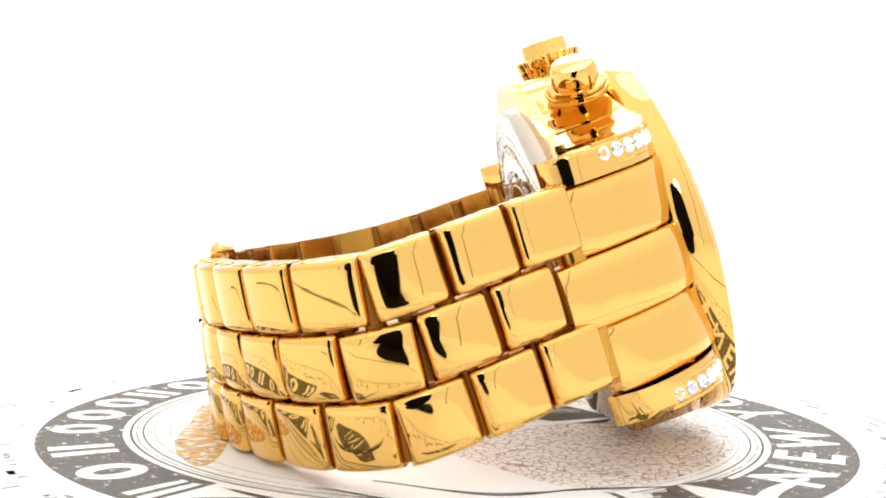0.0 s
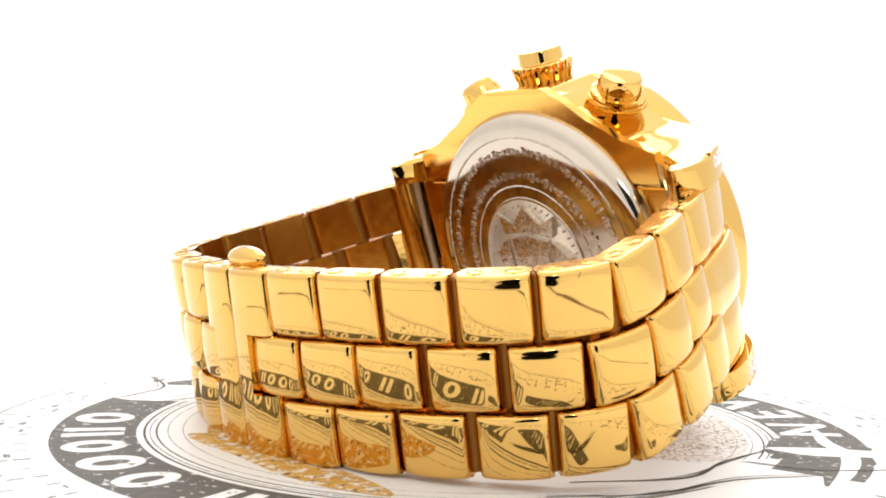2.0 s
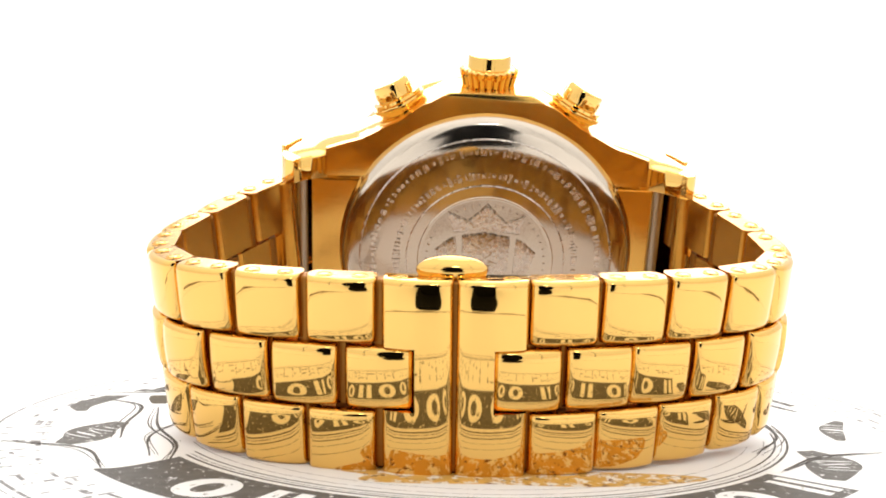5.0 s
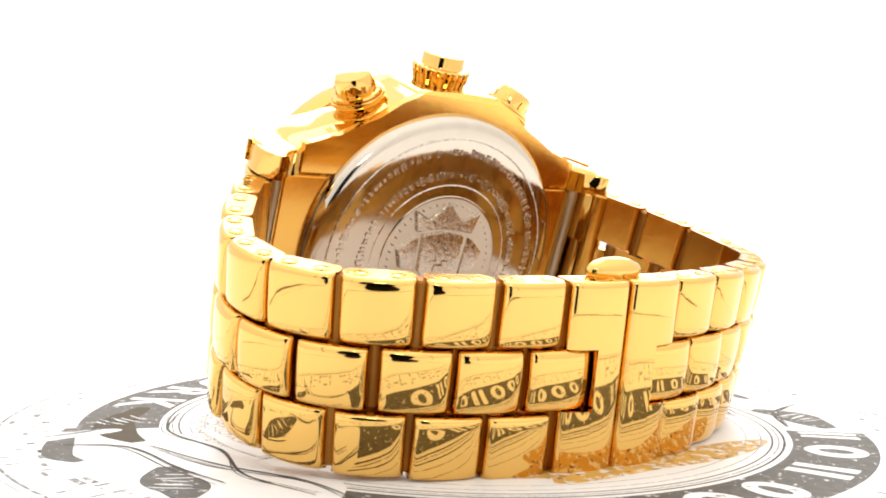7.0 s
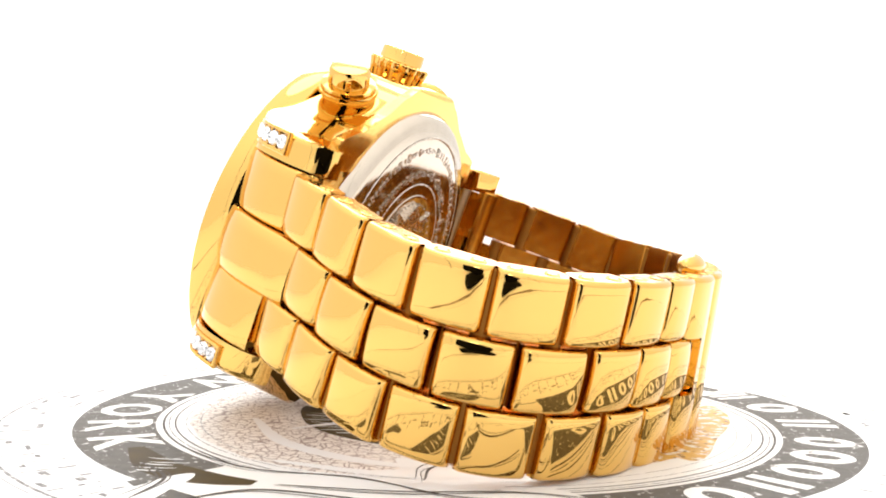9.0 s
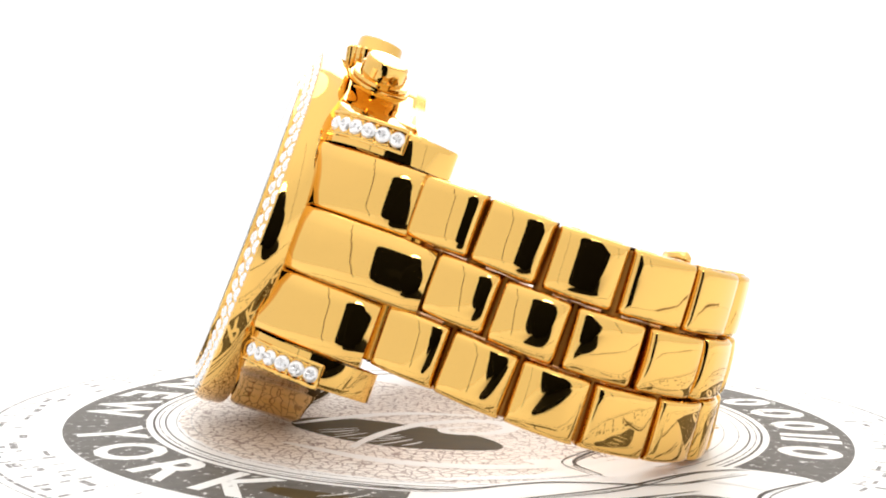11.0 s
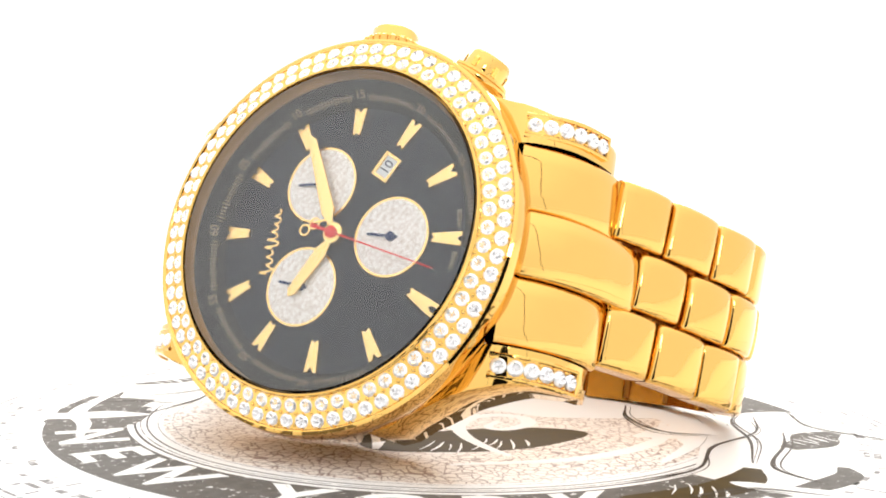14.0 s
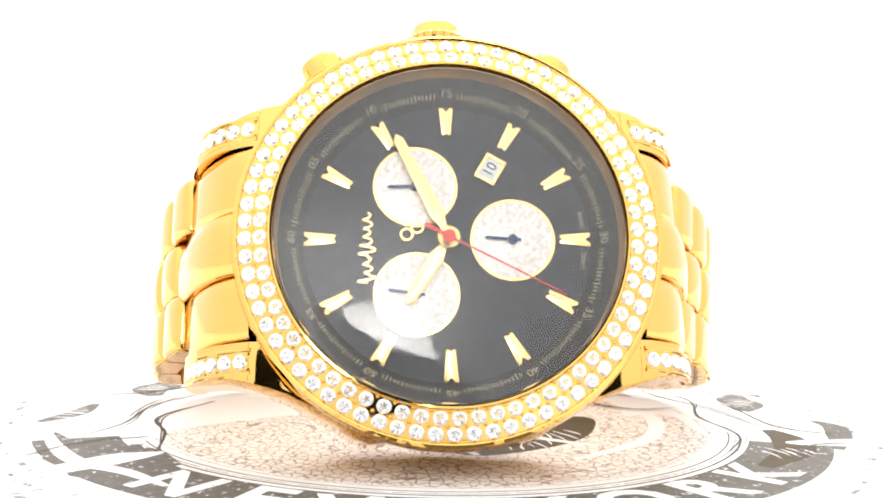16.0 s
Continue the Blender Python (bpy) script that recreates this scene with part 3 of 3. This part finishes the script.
        part("emblem_relief", prism([(1.7 * math.cos(a + u) * f, 1.7 * math.sin(a + u) * f - 0.2) for u, f in ((0, 1.0), (0.5, 0.45), (0, 0.2), (-0.5, 0.45))], -14.7, -14.95, 0.08), STEEL, back_ob)
    for r in (11.0, 17.6):
        part("engraved_ring", lathe([(-14.05 if r > 14 else -14.26, r), (-14.12 if r > 14 else -14.32, r + 0.1), (-14.05 if r > 14 else -14.26, r + 0.25)], 96), STEEL_ENGRAVED, back_ob)
    rnd = random.Random(3)
    bm = bmesh.new()
    a = 0.0
    while a < 360:
        w = rnd.uniform(0.8, 3.0)
        for r in (12.6, 15.9):
            m = Matrix.Rotation(radians(a), 4, "X") @ Matrix.Translation((-14.32 if r < 14 else -14.16, 0, r)) @ Matrix.Diagonal((0.12, r * math.radians(w), rnd.uniform(0.35, 1.3), 1))
            bmesh.ops.create_cube(bm, size=1, matrix=m)
        a += w + rnd.uniform(0.6, 2.2)
    tagged(part("engraving", bm, STEEL_ENGRAVED, back_ob), kind="stuff")


def dial_pose(angle, r, x=0.0):
    """On the dial at an angle clockwise from the crown, r from the centre; z points outwards."""
    return Matrix.Rotation(-radians(angle), 4, "X") @ Matrix.Translation((x, 0, r))


UPRIGHT = Matrix(((0, 0, 1, 0), (1, 0, 0, 0), (0, 1, 0, 0), (0, 0, 0, 1)))


DIAL_X = -1.0


def build_dial():
    deep = CF @ Matrix.Translation((DIAL_X, 0, 0))
    dial = part("dial", solid_lathe([(-0.6, 18.9), (-0.02, 18.9), (0, 18.8)], 128), DIAL, watch, "black dial with gold markers and three silvery subdials", deep)
    part("track_ring", lathe([(0.02, 15.75), (0.1, 15.75), (2.3, 18.4), (0.02, 18.5)], 128), TRACK, dial)
    part("inner_wall", lathe([(2.25, 18.42), (2.5, 18.5), (4.1, 19.03), (4.1, 19.08), (2.2, 18.9)], 128), BRONZE, dial)
    bm = bmesh.new()
    for k in range(240):
        if k % 20 in (18, 19, 0, 1, 2):
            continue
        long = k % 4 == 0
        m = dial_pose(k * 1.5, 16.75, 0.95) @ Matrix.Rotation(radians(39.7), 4, "Y") @ Matrix.Diagonal((0.04, 0.14, 1.0 if long else 0.6, 1))
        bmesh.ops.create_cube(bm, size=1, matrix=m)
    tagged(part("minute_ticks", bm, TRACK_PRINT, dial, smooth=0), kind="stuff")
    for k in range(12):
        words = "%02d" % ((15 + 5 * k - 1) % 60 + 1)
        part("numeral", text_mesh("numeral", words, 1.45, TRACK_PRINT), TRACK_PRINT, dial, m=dial_pose(30 * k, 17.0, 1.17) @ Matrix.Rotation(radians(39.7), 4, "Y") @ UPRIGHT, smooth=0)
    shape = [(-0.82, 1.75), (-0.30, 1.75), (0, 1.0), (0.30, 1.75), (0.82, 1.75), (0.5, -1.6), (0.2, -1.6), (0, -1.15), (-0.2, -1.6), (-0.5, -1.6)]
    marker_mesh = mesh_of("hour_marker", prism(shape, 0.0, 0.35, 0.07), GOLD_DIAL)
    for k in range(12):
        part("hour_marker", marker_mesh, GOLD_DIAL, dial, m=dial_pose(30 * k, 13.95))
    # subdials
    for a, hand in ((90, -86), (-30, -92), (-150, -82)):
        c = dial_pose(a, 7.15).translation
        sub = part("subdial", solid_lathe([(0.0, 4.7), (0.1, 4.7), (0.12, 4.6)], 64), PAVE, dial, "silvery pave subdial", Matrix.Translation(c))
        part("rim", lathe([(0.0, 4.72), (0.16, 4.72), (0.16, 4.45), (0.0, 4.45)], 64), GOLD_DIAL, sub)
        bm = prism([(-0.16, -0.9), (-0.16, 2.9), (0, 3.2), (0.16, 2.9), (0.16, -0.9)], 0.3, 0.4)
        h = part("small_hand", bm, BLUE, sub, "blued small hand", Matrix.Rotation(-radians(hand), 4, "X"))
        part("hub", solid_lathe([(0.1, 0.55), (0.45, 0.55), (0.5, 0.3)], 20), BLUE, sub)
    # date window
    window = part("date_window", prism([(-1.0, -1.35), (1.0, -1.35), (1.0, 1.35), (-1.0, 1.35)], 0.01, 0.05), WHITE_PRINT, dial, "white date disc in a gold frame", dial_pose(30.5, 9.65))
    for y, z, w, h in ((-1.08, 0, 0.36, 3.1), (1.08, 0, 0.36, 3.1), (0, 1.4, 2.5, 0.36), (0, -1.4, 2.5, 0.36)):
        part("frame_bar", prism([(y - w / 2, z - h / 2), (y + w / 2, z - h / 2), (y + w / 2, z + h / 2), (y - w / 2, z + h / 2)], 0.0, 0.3, 0.05), GOLD_DIAL, window)
    part("date_numeral", text_mesh("date_numeral", "10", 1.7, INK), INK, window, m=Matrix.Translation((0.08, 0, 0)) @ Matrix.Rotation(radians(90), 4, "X") @ UPRIGHT, smooth=0)
    # gold script and emblem as plain strokes
    bm = bmesh.new()
    for z0, length, turns in ((-3.5, 2.9, 3.0), (0.6, 4.9, 5.0)):
        pts = []
        for u in range(97):
            w = 2 * math.pi * turns * u / 96
            tall = 0.95 if u < 26 else 0.42
            pts.append((-8.9 - tall * math.sin(w) - 0.12 * math.sin(0.5 * w), z0 - length / 2 + length * u / 96 + 0.1 * math.cos(w)))
        for p, q in zip(pts, pts[1:]):
            d = Vector((q[0] - p[0], q[1] - p[1])).normalized() * 0.11
            bm.faces.new([bm.verts.new((0.03, y, z)) for y, z in ((p[0] - d.y, p[1] + d.x), (q[0] - d.y, q[1] + d.x), (q[0] + d.y, q[1] - d.x), (p[0] + d.y, p[1] - d.x))])
    part("gold_strokes", bm, GOLD_DIAL, dial, smooth=0)
    for y, z in ((-3.4, 1.4), (-4.6, 0.6)):
        part("gold_loop", lathe([(0.02, 0.75), (0.22, 0.75), (0.22, 0.52), (0.02, 0.52)], 24), GOLD_DIAL, dial, m=Matrix.Translation((0, y, z)))
    for words, a in (("SWISS", 99), ("MADE", 81)):
        part("small_print", text_mesh("small_print", words, 0.75, TRACK_PRINT), TRACK_PRINT, dial, m=dial_pose(a, 15.1, 0.03) @ Matrix.Rotation(radians(180), 4, "X") @ UPRIGHT, smooth=0)

    def hand(name, outline, x0, x1, mat, angle, label):
        return part(name, prism(outline, x0, x1, 0.06), mat, watch, label, deep @ Matrix.Rotation(-radians(angle), 4, "X"))

    hand("hour_hand", [(-0.35, 0), (-0.35, 1.2), (-0.85, 2.4), (-0.62, 8.2), (0, 8.9), (0.62, 8.2), (0.85, 2.4), (0.35, 1.2), (0.35, 0)], 0.55, 0.8, GOLD_DIAL, 212, "broad gold hour hand")
    hand("minute_hand", [(-0.35, 0), (-0.35, 1.6), (-0.85, 2.8), (-0.58, 12.6), (0, 13.4), (0.58, 12.6), (0.85, 2.8), (0.35, 1.6), (0.35, 0)], 0.95, 1.2, GOLD_DIAL, -25.5, "broad gold minute hand")
    part("hand_hub", solid_lathe([(0.4, 1.25), (1.25, 1.25), (1.35, 1.1)], 32), GOLD_DIAL, watch, "", deep)
    red = part("second_hand", prism([(-0.28, -3.0), (-0.1, 0), (-0.07, 14.2), (0.07, 14.2), (0.1, 0), (0.28, -3.0)], 1.45, 1.58), RED, watch, "thin red sweep second hand")
    part("red_hub", solid_lathe([(1.36, 0.72), (1.68, 0.72), (1.75, 0.5)], 32), RED, red)
    ring = CF @ Matrix.Translation((0, 0, 0.25))
    glass = part("crystal", solid_lathe([(2.1, 19.0), (3.1, 19.05), (3.38, 18.9), (3.5, 18.5), (3.56, 14), (3.6, 8), (3.61, 0.3)], 128), GLASS, watch, "clear watch crystal", ring)
    glass.visible_shadow = False
    return red


# bracelet: outer upper edge of each joint, from one lug round to the other
JOINTS = [Vector(p) for p in (
    (7.3, 26.4, 31.9), (0.8, 29.9, 29.6), (-5.9, 33.1, 27.0), (-13.4, 35.3, 24.6), (-21.0, 33.8, 22.7), (-27.0, 29.0, 21.6), (-30.8, 21.6, 21.2), (-32.4, 13.4, 21.0),
    (-32.7, 5.3, 20.9), (-32.9, -2.8, 20.9), (-31.8, -10.1, 21.0), (-29.7, -17.6, 21.2), (-26.6, -24.9, 21.4), (-22.3, -31.7, 21.7), (-16.8, -37.7, 22.3),
    (-9.6, -40.6, 23.5), (-2.2, -38.9, 26.2), (4.6, -35.6, 28.8), (11.0, -32.0, 31.1))]


def down_at(i):
    """Across the bracelet at a joint, upper edge to lower edge."""
    b = max(0.0, 1 - abs(i - 9) / 5.0)
    side = -1.2 if 2 < i < 7 else (1.3 if 11 < i < 16 else 0.0)
    return Vector((5.3 - 2.6 * b, side, -20.5)).normalized() * 21.5


def link_mesh(name, length, height, sag_l, sag_h, thick, dip=0.45):
    """One link: pillowed outer face with rounded rims, flat back. x along, y outwards, z up."""
    us = [-1, -0.98, -0.92, -0.84, -0.6, -0.3, 0, 0.3, 0.6, 0.84, 0.92, 0.98, 1]
    drop = {1: dip, 0.98: dip * 0.5, 0.92: dip * 0.17, 0.84: dip * 0.03}
    bm = bmesh.new()
    grid = []
    for v in us:
        row = []
        for u in us:
            y = -sag_l * u * u - sag_h * v * v - drop.get(abs(u), 0) - drop.get(abs(v), 0) * 0.9
            row.append(bm.verts.new((u * length / 2, y, v * height / 2)))
        grid.append(row)
    n = len(us)
    for i in range(n - 1):
        for j in range(n - 1):
            bm.faces.new((grid[i][j], grid[i][j + 1], grid[i + 1][j + 1], grid[i + 1][j]))
    rim = grid[0] + [grid[i][-1] for i in range(1, n)] + grid[-1][-2::-1] + [grid[i][0] for i in range(n - 2, 0, -1)]
    # rounded ends towards the back
    def back(v, f, y):
        return bm.verts.new((v.co.x * f, y, v.co.z))
    prev = rim
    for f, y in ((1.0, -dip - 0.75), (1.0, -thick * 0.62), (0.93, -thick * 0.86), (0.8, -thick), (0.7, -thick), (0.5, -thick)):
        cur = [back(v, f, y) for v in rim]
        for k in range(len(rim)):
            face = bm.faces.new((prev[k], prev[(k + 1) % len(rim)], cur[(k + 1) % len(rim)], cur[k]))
            # sides take the darker gold too, as painted shade in the gaps
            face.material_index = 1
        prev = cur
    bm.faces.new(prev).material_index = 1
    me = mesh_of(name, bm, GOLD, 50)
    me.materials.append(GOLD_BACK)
    return me


def clasp_mesh(length, height, side):
    """A clasp plate over all three rows, cut out on the side away from its twin."""
    us = [-1, -0.98, -0.92, -0.84, -0.6, -0.3, -0.04, 0.0, 0.3, 0.6, 0.84, 0.92, 0.98, 1]
    vs = [-1, -0.993, -0.97, -0.94, -0.6, -0.34, -0.32, 0, 0.32, 0.34, 0.6, 0.94, 0.97, 0.993, 1]
    drop_u = {1: 0.75, 0.98: 0.37, 0.92: 0.13, 0.84: 0.03}
    drop_v = {1: 0.7, 0.993: 0.33, 0.97: 0.12, 0.94: 0.03}
    bm = bmesh.new()
    front, back = {}, {}
    for v in vs:
        for u in us:
            y = -0.55 * u * u - drop_u.get(abs(u), 0) - drop_v.get(abs(v), 0)
            front[u, v] = bm.verts.new((u * side * length / 2, y, v * height / 2))
            back[u, v] = bm.verts.new((u * side * length / 2, -3.8, v * height / 2))
    cells = [(i, j) for i in range(len(us) - 1) for j in range(len(vs) - 1) if not (us[i] < -0.05 and abs(vs[j] + vs[j + 1]) < 0.66)]
    for i, j in cells:
        box = [(us[i], vs[j]), (us[i + 1], vs[j]), (us[i + 1], vs[j + 1]), (us[i], vs[j + 1])]
        bm.faces.new([front[k] for k in box])
        bm.faces.new([back[k] for k in reversed(box)])
        for (di, dj), (p, q) in zip(((0, -1), (1, 0), (0, 1), (-1, 0)), zip(box, box[1:] + box[:1])):
            if (i + di, j + dj) not in cells:
                bm.faces.new((front[p], front[q], back[q], back[p]))
    bmesh.ops.delete(bm, geom=[v for v in bm.verts if not v.link_faces], context="VERTS")
    return mesh_of("clasp_plate", bm, GOLD, 50)


def frame_of(p, along, up):
    """A pose with x along the bracelet, z up across it and y outwards."""
    x = along.normalized()
    out = up.cross(x).normalized()
    if out.dot(p - Vector((2, -2, p.z))) < 0:
        out, x = -out, -x
    z = x.cross(out)
    if z.dot(up) < 0:
        x, z = -x, -z
    m = Matrix((x, out, z)).transposed().to_4x4()
    m.translation = p
    return m


def build_bracelet():
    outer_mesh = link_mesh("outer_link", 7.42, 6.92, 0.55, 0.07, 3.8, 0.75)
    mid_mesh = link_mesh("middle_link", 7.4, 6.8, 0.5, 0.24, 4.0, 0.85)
    pin_mesh = mesh_of("pin", solid_lathe([(-0.3, 0.9), (0.03, 0.9), (0.05, 0.82), (-0.12, 0.74), (-0.12, 0.56), (0.05, 0.5), (0.08, 0.2)], 18, "Z"), GOLD_SATIN)
    n = len(JOINTS)
    for i in range(n - 1):
        a, b = JOINTS[i], JOINTS[i + 1]
        down = (down_at(i) + down_at(i + 1)) / 2
        mid = (a + b) / 2
        bulge = 1.3
        for f, top in ((1 / 6, True), (5 / 6, False)):
            m = frame_of(mid + down * f, b - a, -down)
            m = m @ pose(0, bulge, 0)
            if i in (8, 9):
                continue
            link = part("outer_link", outer_mesh, GOLD, watch, "", m)
            if top:
                for dx in (-1.9, 1.9):
                    part("pin", pin_mesh, GOLD_SATIN, link, m=pose(dx, -1.9, 3.5))
    # the two clasp plates: full height, each cut out for its neighbouring middle link
    for i in (8, 9):
        down = (down_at(i) + down_at(i + 1)) / 2
        m = frame_of((JOINTS[i] + JOINTS[i + 1]) / 2 + down / 2, JOINTS[i + 1] - JOINTS[i], -down)
        side = 1 if (m.inverted() @ (JOINTS[9] + down_at(9) / 2)).x > 0 else -1
        plate = part("clasp_plate", clasp_mesh(7.42, 21.3, side), GOLD, watch, "gold clasp plate", m @ pose(0, 1.3, 0))
        for dx in (-1.9, 1.9):
            part("pin", pin_mesh, GOLD_SATIN, plate, m=pose(dx, -1.9, 10.68))
    for i in range(1, n - 1):
        down = down_at(i)
        c = JOINTS[i] + down / 2
        prev, nxt = (JOINTS[i - 1] + JOINTS[i]) / 2, (JOINTS[i] + JOINTS[i + 1]) / 2
        m = frame_of(c, nxt - prev, -down)
        if i != 9:
            part("middle_link", mid_mesh, GOLD, watch, "", m @ pose(0, 1.2, 0))
    # knuckles added to close the hinges; their dark gold paints the gaps' shade
    outer_knuckle = mesh_of("hinge_knuckle", solid_lathe([(-10.3, 0.9), (-10.1, 1.1), (10.1, 1.1), (10.3, 0.9)], 20, "Z"), GOLD_GAP_SHADE)
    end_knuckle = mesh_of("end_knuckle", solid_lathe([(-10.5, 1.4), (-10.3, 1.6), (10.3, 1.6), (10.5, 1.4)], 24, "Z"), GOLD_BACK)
    middle_knuckle = mesh_of("hinge_knuckle", solid_lathe([(-3.4, 1.1), (3.4, 1.1)], 20, "Z"), GOLD_GAP_SHADE)
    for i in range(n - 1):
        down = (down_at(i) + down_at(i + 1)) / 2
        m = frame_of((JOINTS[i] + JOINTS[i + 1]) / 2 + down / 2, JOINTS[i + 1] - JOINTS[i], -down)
        part("hinge_knuckle", middle_knuckle, GOLD_GAP_SHADE, watch, "", m @ pose(0, -1.6, 0))
    for i in range(n):
        down = down_at(i)
        j0, j1 = JOINTS[max(0, i - 1)], JOINTS[min(n - 1, i + 1)]
        m = frame_of(JOINTS[i] + down / 2, j1 - j0, -down)
        if i in (0, n - 1):
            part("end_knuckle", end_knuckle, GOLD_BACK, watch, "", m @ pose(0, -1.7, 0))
            continue
        part("hinge_knuckle", outer_knuckle, GOLD_GAP_SHADE, watch, "", m @ pose(0, -1.45, 0))
    # push button of the clasp, on the upper edge
    m = frame_of(JOINTS[9], JOINTS[10] - JOINTS[8], -down_at(9))
    bm = bmesh.new()
    bmesh.ops.create_uvsphere(bm, u_segments=32, v_segments=16, radius=1, matrix=Matrix.Diagonal((3.8, 1.6, 1.5, 1)))
    part("clasp_button", bm, GOLD, watch, "rounded gold clasp button", m @ pose(0.6, -2.4, 0.5))

    # solid end pieces between the lugs
    curve = smooth_curve([(-0.5, 21.6, 0), (-2.5, 24.3, 0), (-4.7, 26.2, 0), (-8.0, 27.9, 0), (-11.9, 29.0, 0)], 16)
    long_curve = smooth_curve([(-0.2, 22.2, 0), (-2.2, 25.0, 0), (-4.6, 27.1, 0), (-8.3, 29.0, 0), (-12.0, 30.2, 0), (-15.2, 31.2, 0)], 18)
    def reach(pts, dx, dy):
        n = len(pts) - 1
        return [p + Vector((dx, dy, 0)) * (k / n) ** 2 for k, p in enumerate(pts)]

    for sy in (1, -1):
        if sy < 0:
            curve, long_curve = reach(curve, -1.5, 1.2), reach(long_curve, -1.3, 1.1)
        for pts, z0, z1, name, crown_h in ((curve, 3.75, 11.05, "end_link", 0.06), (curve, -11.05, -3.75, "end_link", 0.06), (long_curve, -3.65, 3.65, "centre_end_link", 0.35)):
            sections = []
            for k, p in enumerate(pts):
                d = (pts[min(k + 1, len(pts) - 1)] - pts[max(k - 1, 0)]).normalized()
                nrm = Vector((-d.y, d.x, 0))
                if nrm.y < 0:
                    nrm = -nrm
                nrm = Vector((abs(nrm.x), abs(nrm.y), 0))
                row = []
                end = 0.35 if k == len(pts) - 1 else (0.1 if k == len(pts) - 2 else 0.0)
                for v, dp in ((-1, 0.5), (-0.97, 0.2), (-0.9, 0.06), (-0.5, 0), (0, 0), (0.5, 0), (0.9, 0.06), (0.97, 0.2), (1, 0.5)):
                    q = p - nrm * (dp + crown_h * v * v + end)
                    row.append((q.x, q.y * sy, (z0 + z1) / 2 + v * (z1 - z0) / 2))
                q = p - nrm * 3.2
                row += [(q.x, q.y * sy, z1), (q.x, q.y * sy, z0)]
                sections.append(row)
            part(name, loft(sections), GOLD, watch, "gold end link between the lugs", CF, 50)
        part("spring_bar", solid_lathe([(-11.5, 0.8), (11.5, 0.8)], 16, "Z"), STEEL_PIN, watch, "", CF @ Matrix.Translation((-11.6, 25.0 * sy, 0)))


build_case()
second_hand = build_dial()
build_bracelet()


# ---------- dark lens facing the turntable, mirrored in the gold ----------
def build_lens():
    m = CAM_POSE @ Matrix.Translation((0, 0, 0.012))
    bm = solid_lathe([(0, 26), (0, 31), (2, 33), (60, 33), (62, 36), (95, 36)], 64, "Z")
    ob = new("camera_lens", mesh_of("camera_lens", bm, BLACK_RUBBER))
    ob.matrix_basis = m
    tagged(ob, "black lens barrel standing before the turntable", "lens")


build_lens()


def build_slit():
    """Unseen black panel behind the lens and floor strip, added as mirrored dark slit."""
    bm = bmesh.new()
    def rounded(w, h, r, n=10):
        pts = []
        for cx, cy, a0 in ((w / 2 - r, h / 2 - r, 0), (r - w / 2, h / 2 - r, 90), (r - w / 2, r - h / 2, 180), (w / 2 - r, r - h / 2, 270)):
            pts += [(cx + r * math.cos(radians(a0 + 90 * k / n)), cy + r * math.sin(radians(a0 + 90 * k / n))) for k in range(n + 1)]
        return pts
    upright = [(x * (1 - 0.4 * max(0.0, (z + 20) / 100)) - 12, -285, 77 + z) for x, z in rounded(152, 158, 30)]
    lying = [(x * (0.66 - 0.22 * y / 92), -190 + y, 0.6) for x, y in rounded(110, 184, 30)]
    for pts, d in ((upright, Vector((0, -3, 0))), (lying, Vector((0, 0, -1.5)))):
        a = [bm.verts.new(p) for p in pts]
        b = [bm.verts.new(Vector(p) + d) for p in pts]
        bm.faces.new(a)
        bm.faces.new(b)
        for k in range(len(pts)):
            bm.faces.new((a[k], a[(k + 1) % len(pts)], b[(k + 1) % len(pts)], b[k]))
    ob = new("dark_slit_panel", mesh_of("dark_slit_panel", bm, BLACK_RUBBER))
    tagged(ob, "unseen black panel added as the dark slit mirrored in the gold", "cloth", kind="structure")


build_slit()


def build_seam(x, y):
    """A thin grey seam of the tent wall, slightly wavy."""
    sections = []
    for k in range(25):
        z = -1 + 420 * k / 24
        cx = x + 2.2 * math.sin(k * 1.1) + 1.2 * math.sin(k * 2.7)
        sections.append([(cx + 2.1 * math.cos(math.pi * j / 3), y + 2.1 * math.sin(math.pi * j / 3), z) for j in range(6)])
    ob = new("tent_seam", mesh_of("tent_seam", loft(sections), SEAM))
    tagged(ob, "thin grey sewn seam of the white tent wall", "seam", kind="structure")


build_seam(-142, -265)
build_seam(142, -265)


def build_floor_arc():
    """Unseen grey arc before the mat, added for the dark line in the links."""
    sections = []
    for k in range(49):
        a = radians(188 + 164 * k / 48)
        r = 93.5 + 0.6 * math.sin(k * 0.9)
        sections.append([((r + 1.5 * math.cos(math.pi * j / 3)) * math.cos(a), (r + 1.5 * math.cos(math.pi * j / 3)) * math.sin(a), -1.1 + 0.5 * math.sin(math.pi * j / 3)) for j in range(6)])
    ob = new("mirror_line_arc", mesh_of("mirror_line_arc", loft(sections), SEAM))
    tagged(ob, "unseen grey arc added for the dark line mirrored in the links", "seam", kind="structure")


build_floor_arc()


# ---------- motion: the turntable carries mat and watch, the red hand sweeps ----------
def motions():
    turn = [(t, Matrix.Rotation(radians(a), 4, "Z")) for t, a in TURN]
    walk(printed_mat, turn)
    walk(watch, turn)
    sweep = [(t, place(CF @ Matrix.Translation((DIAL_X, 0, 0)) @ Matrix.Rotation(-radians(117.6 - 6.0 * (16.0 - t)), 4, "X"))) for t in range(0, 17)]
    walk(second_hand, sweep)


motions()
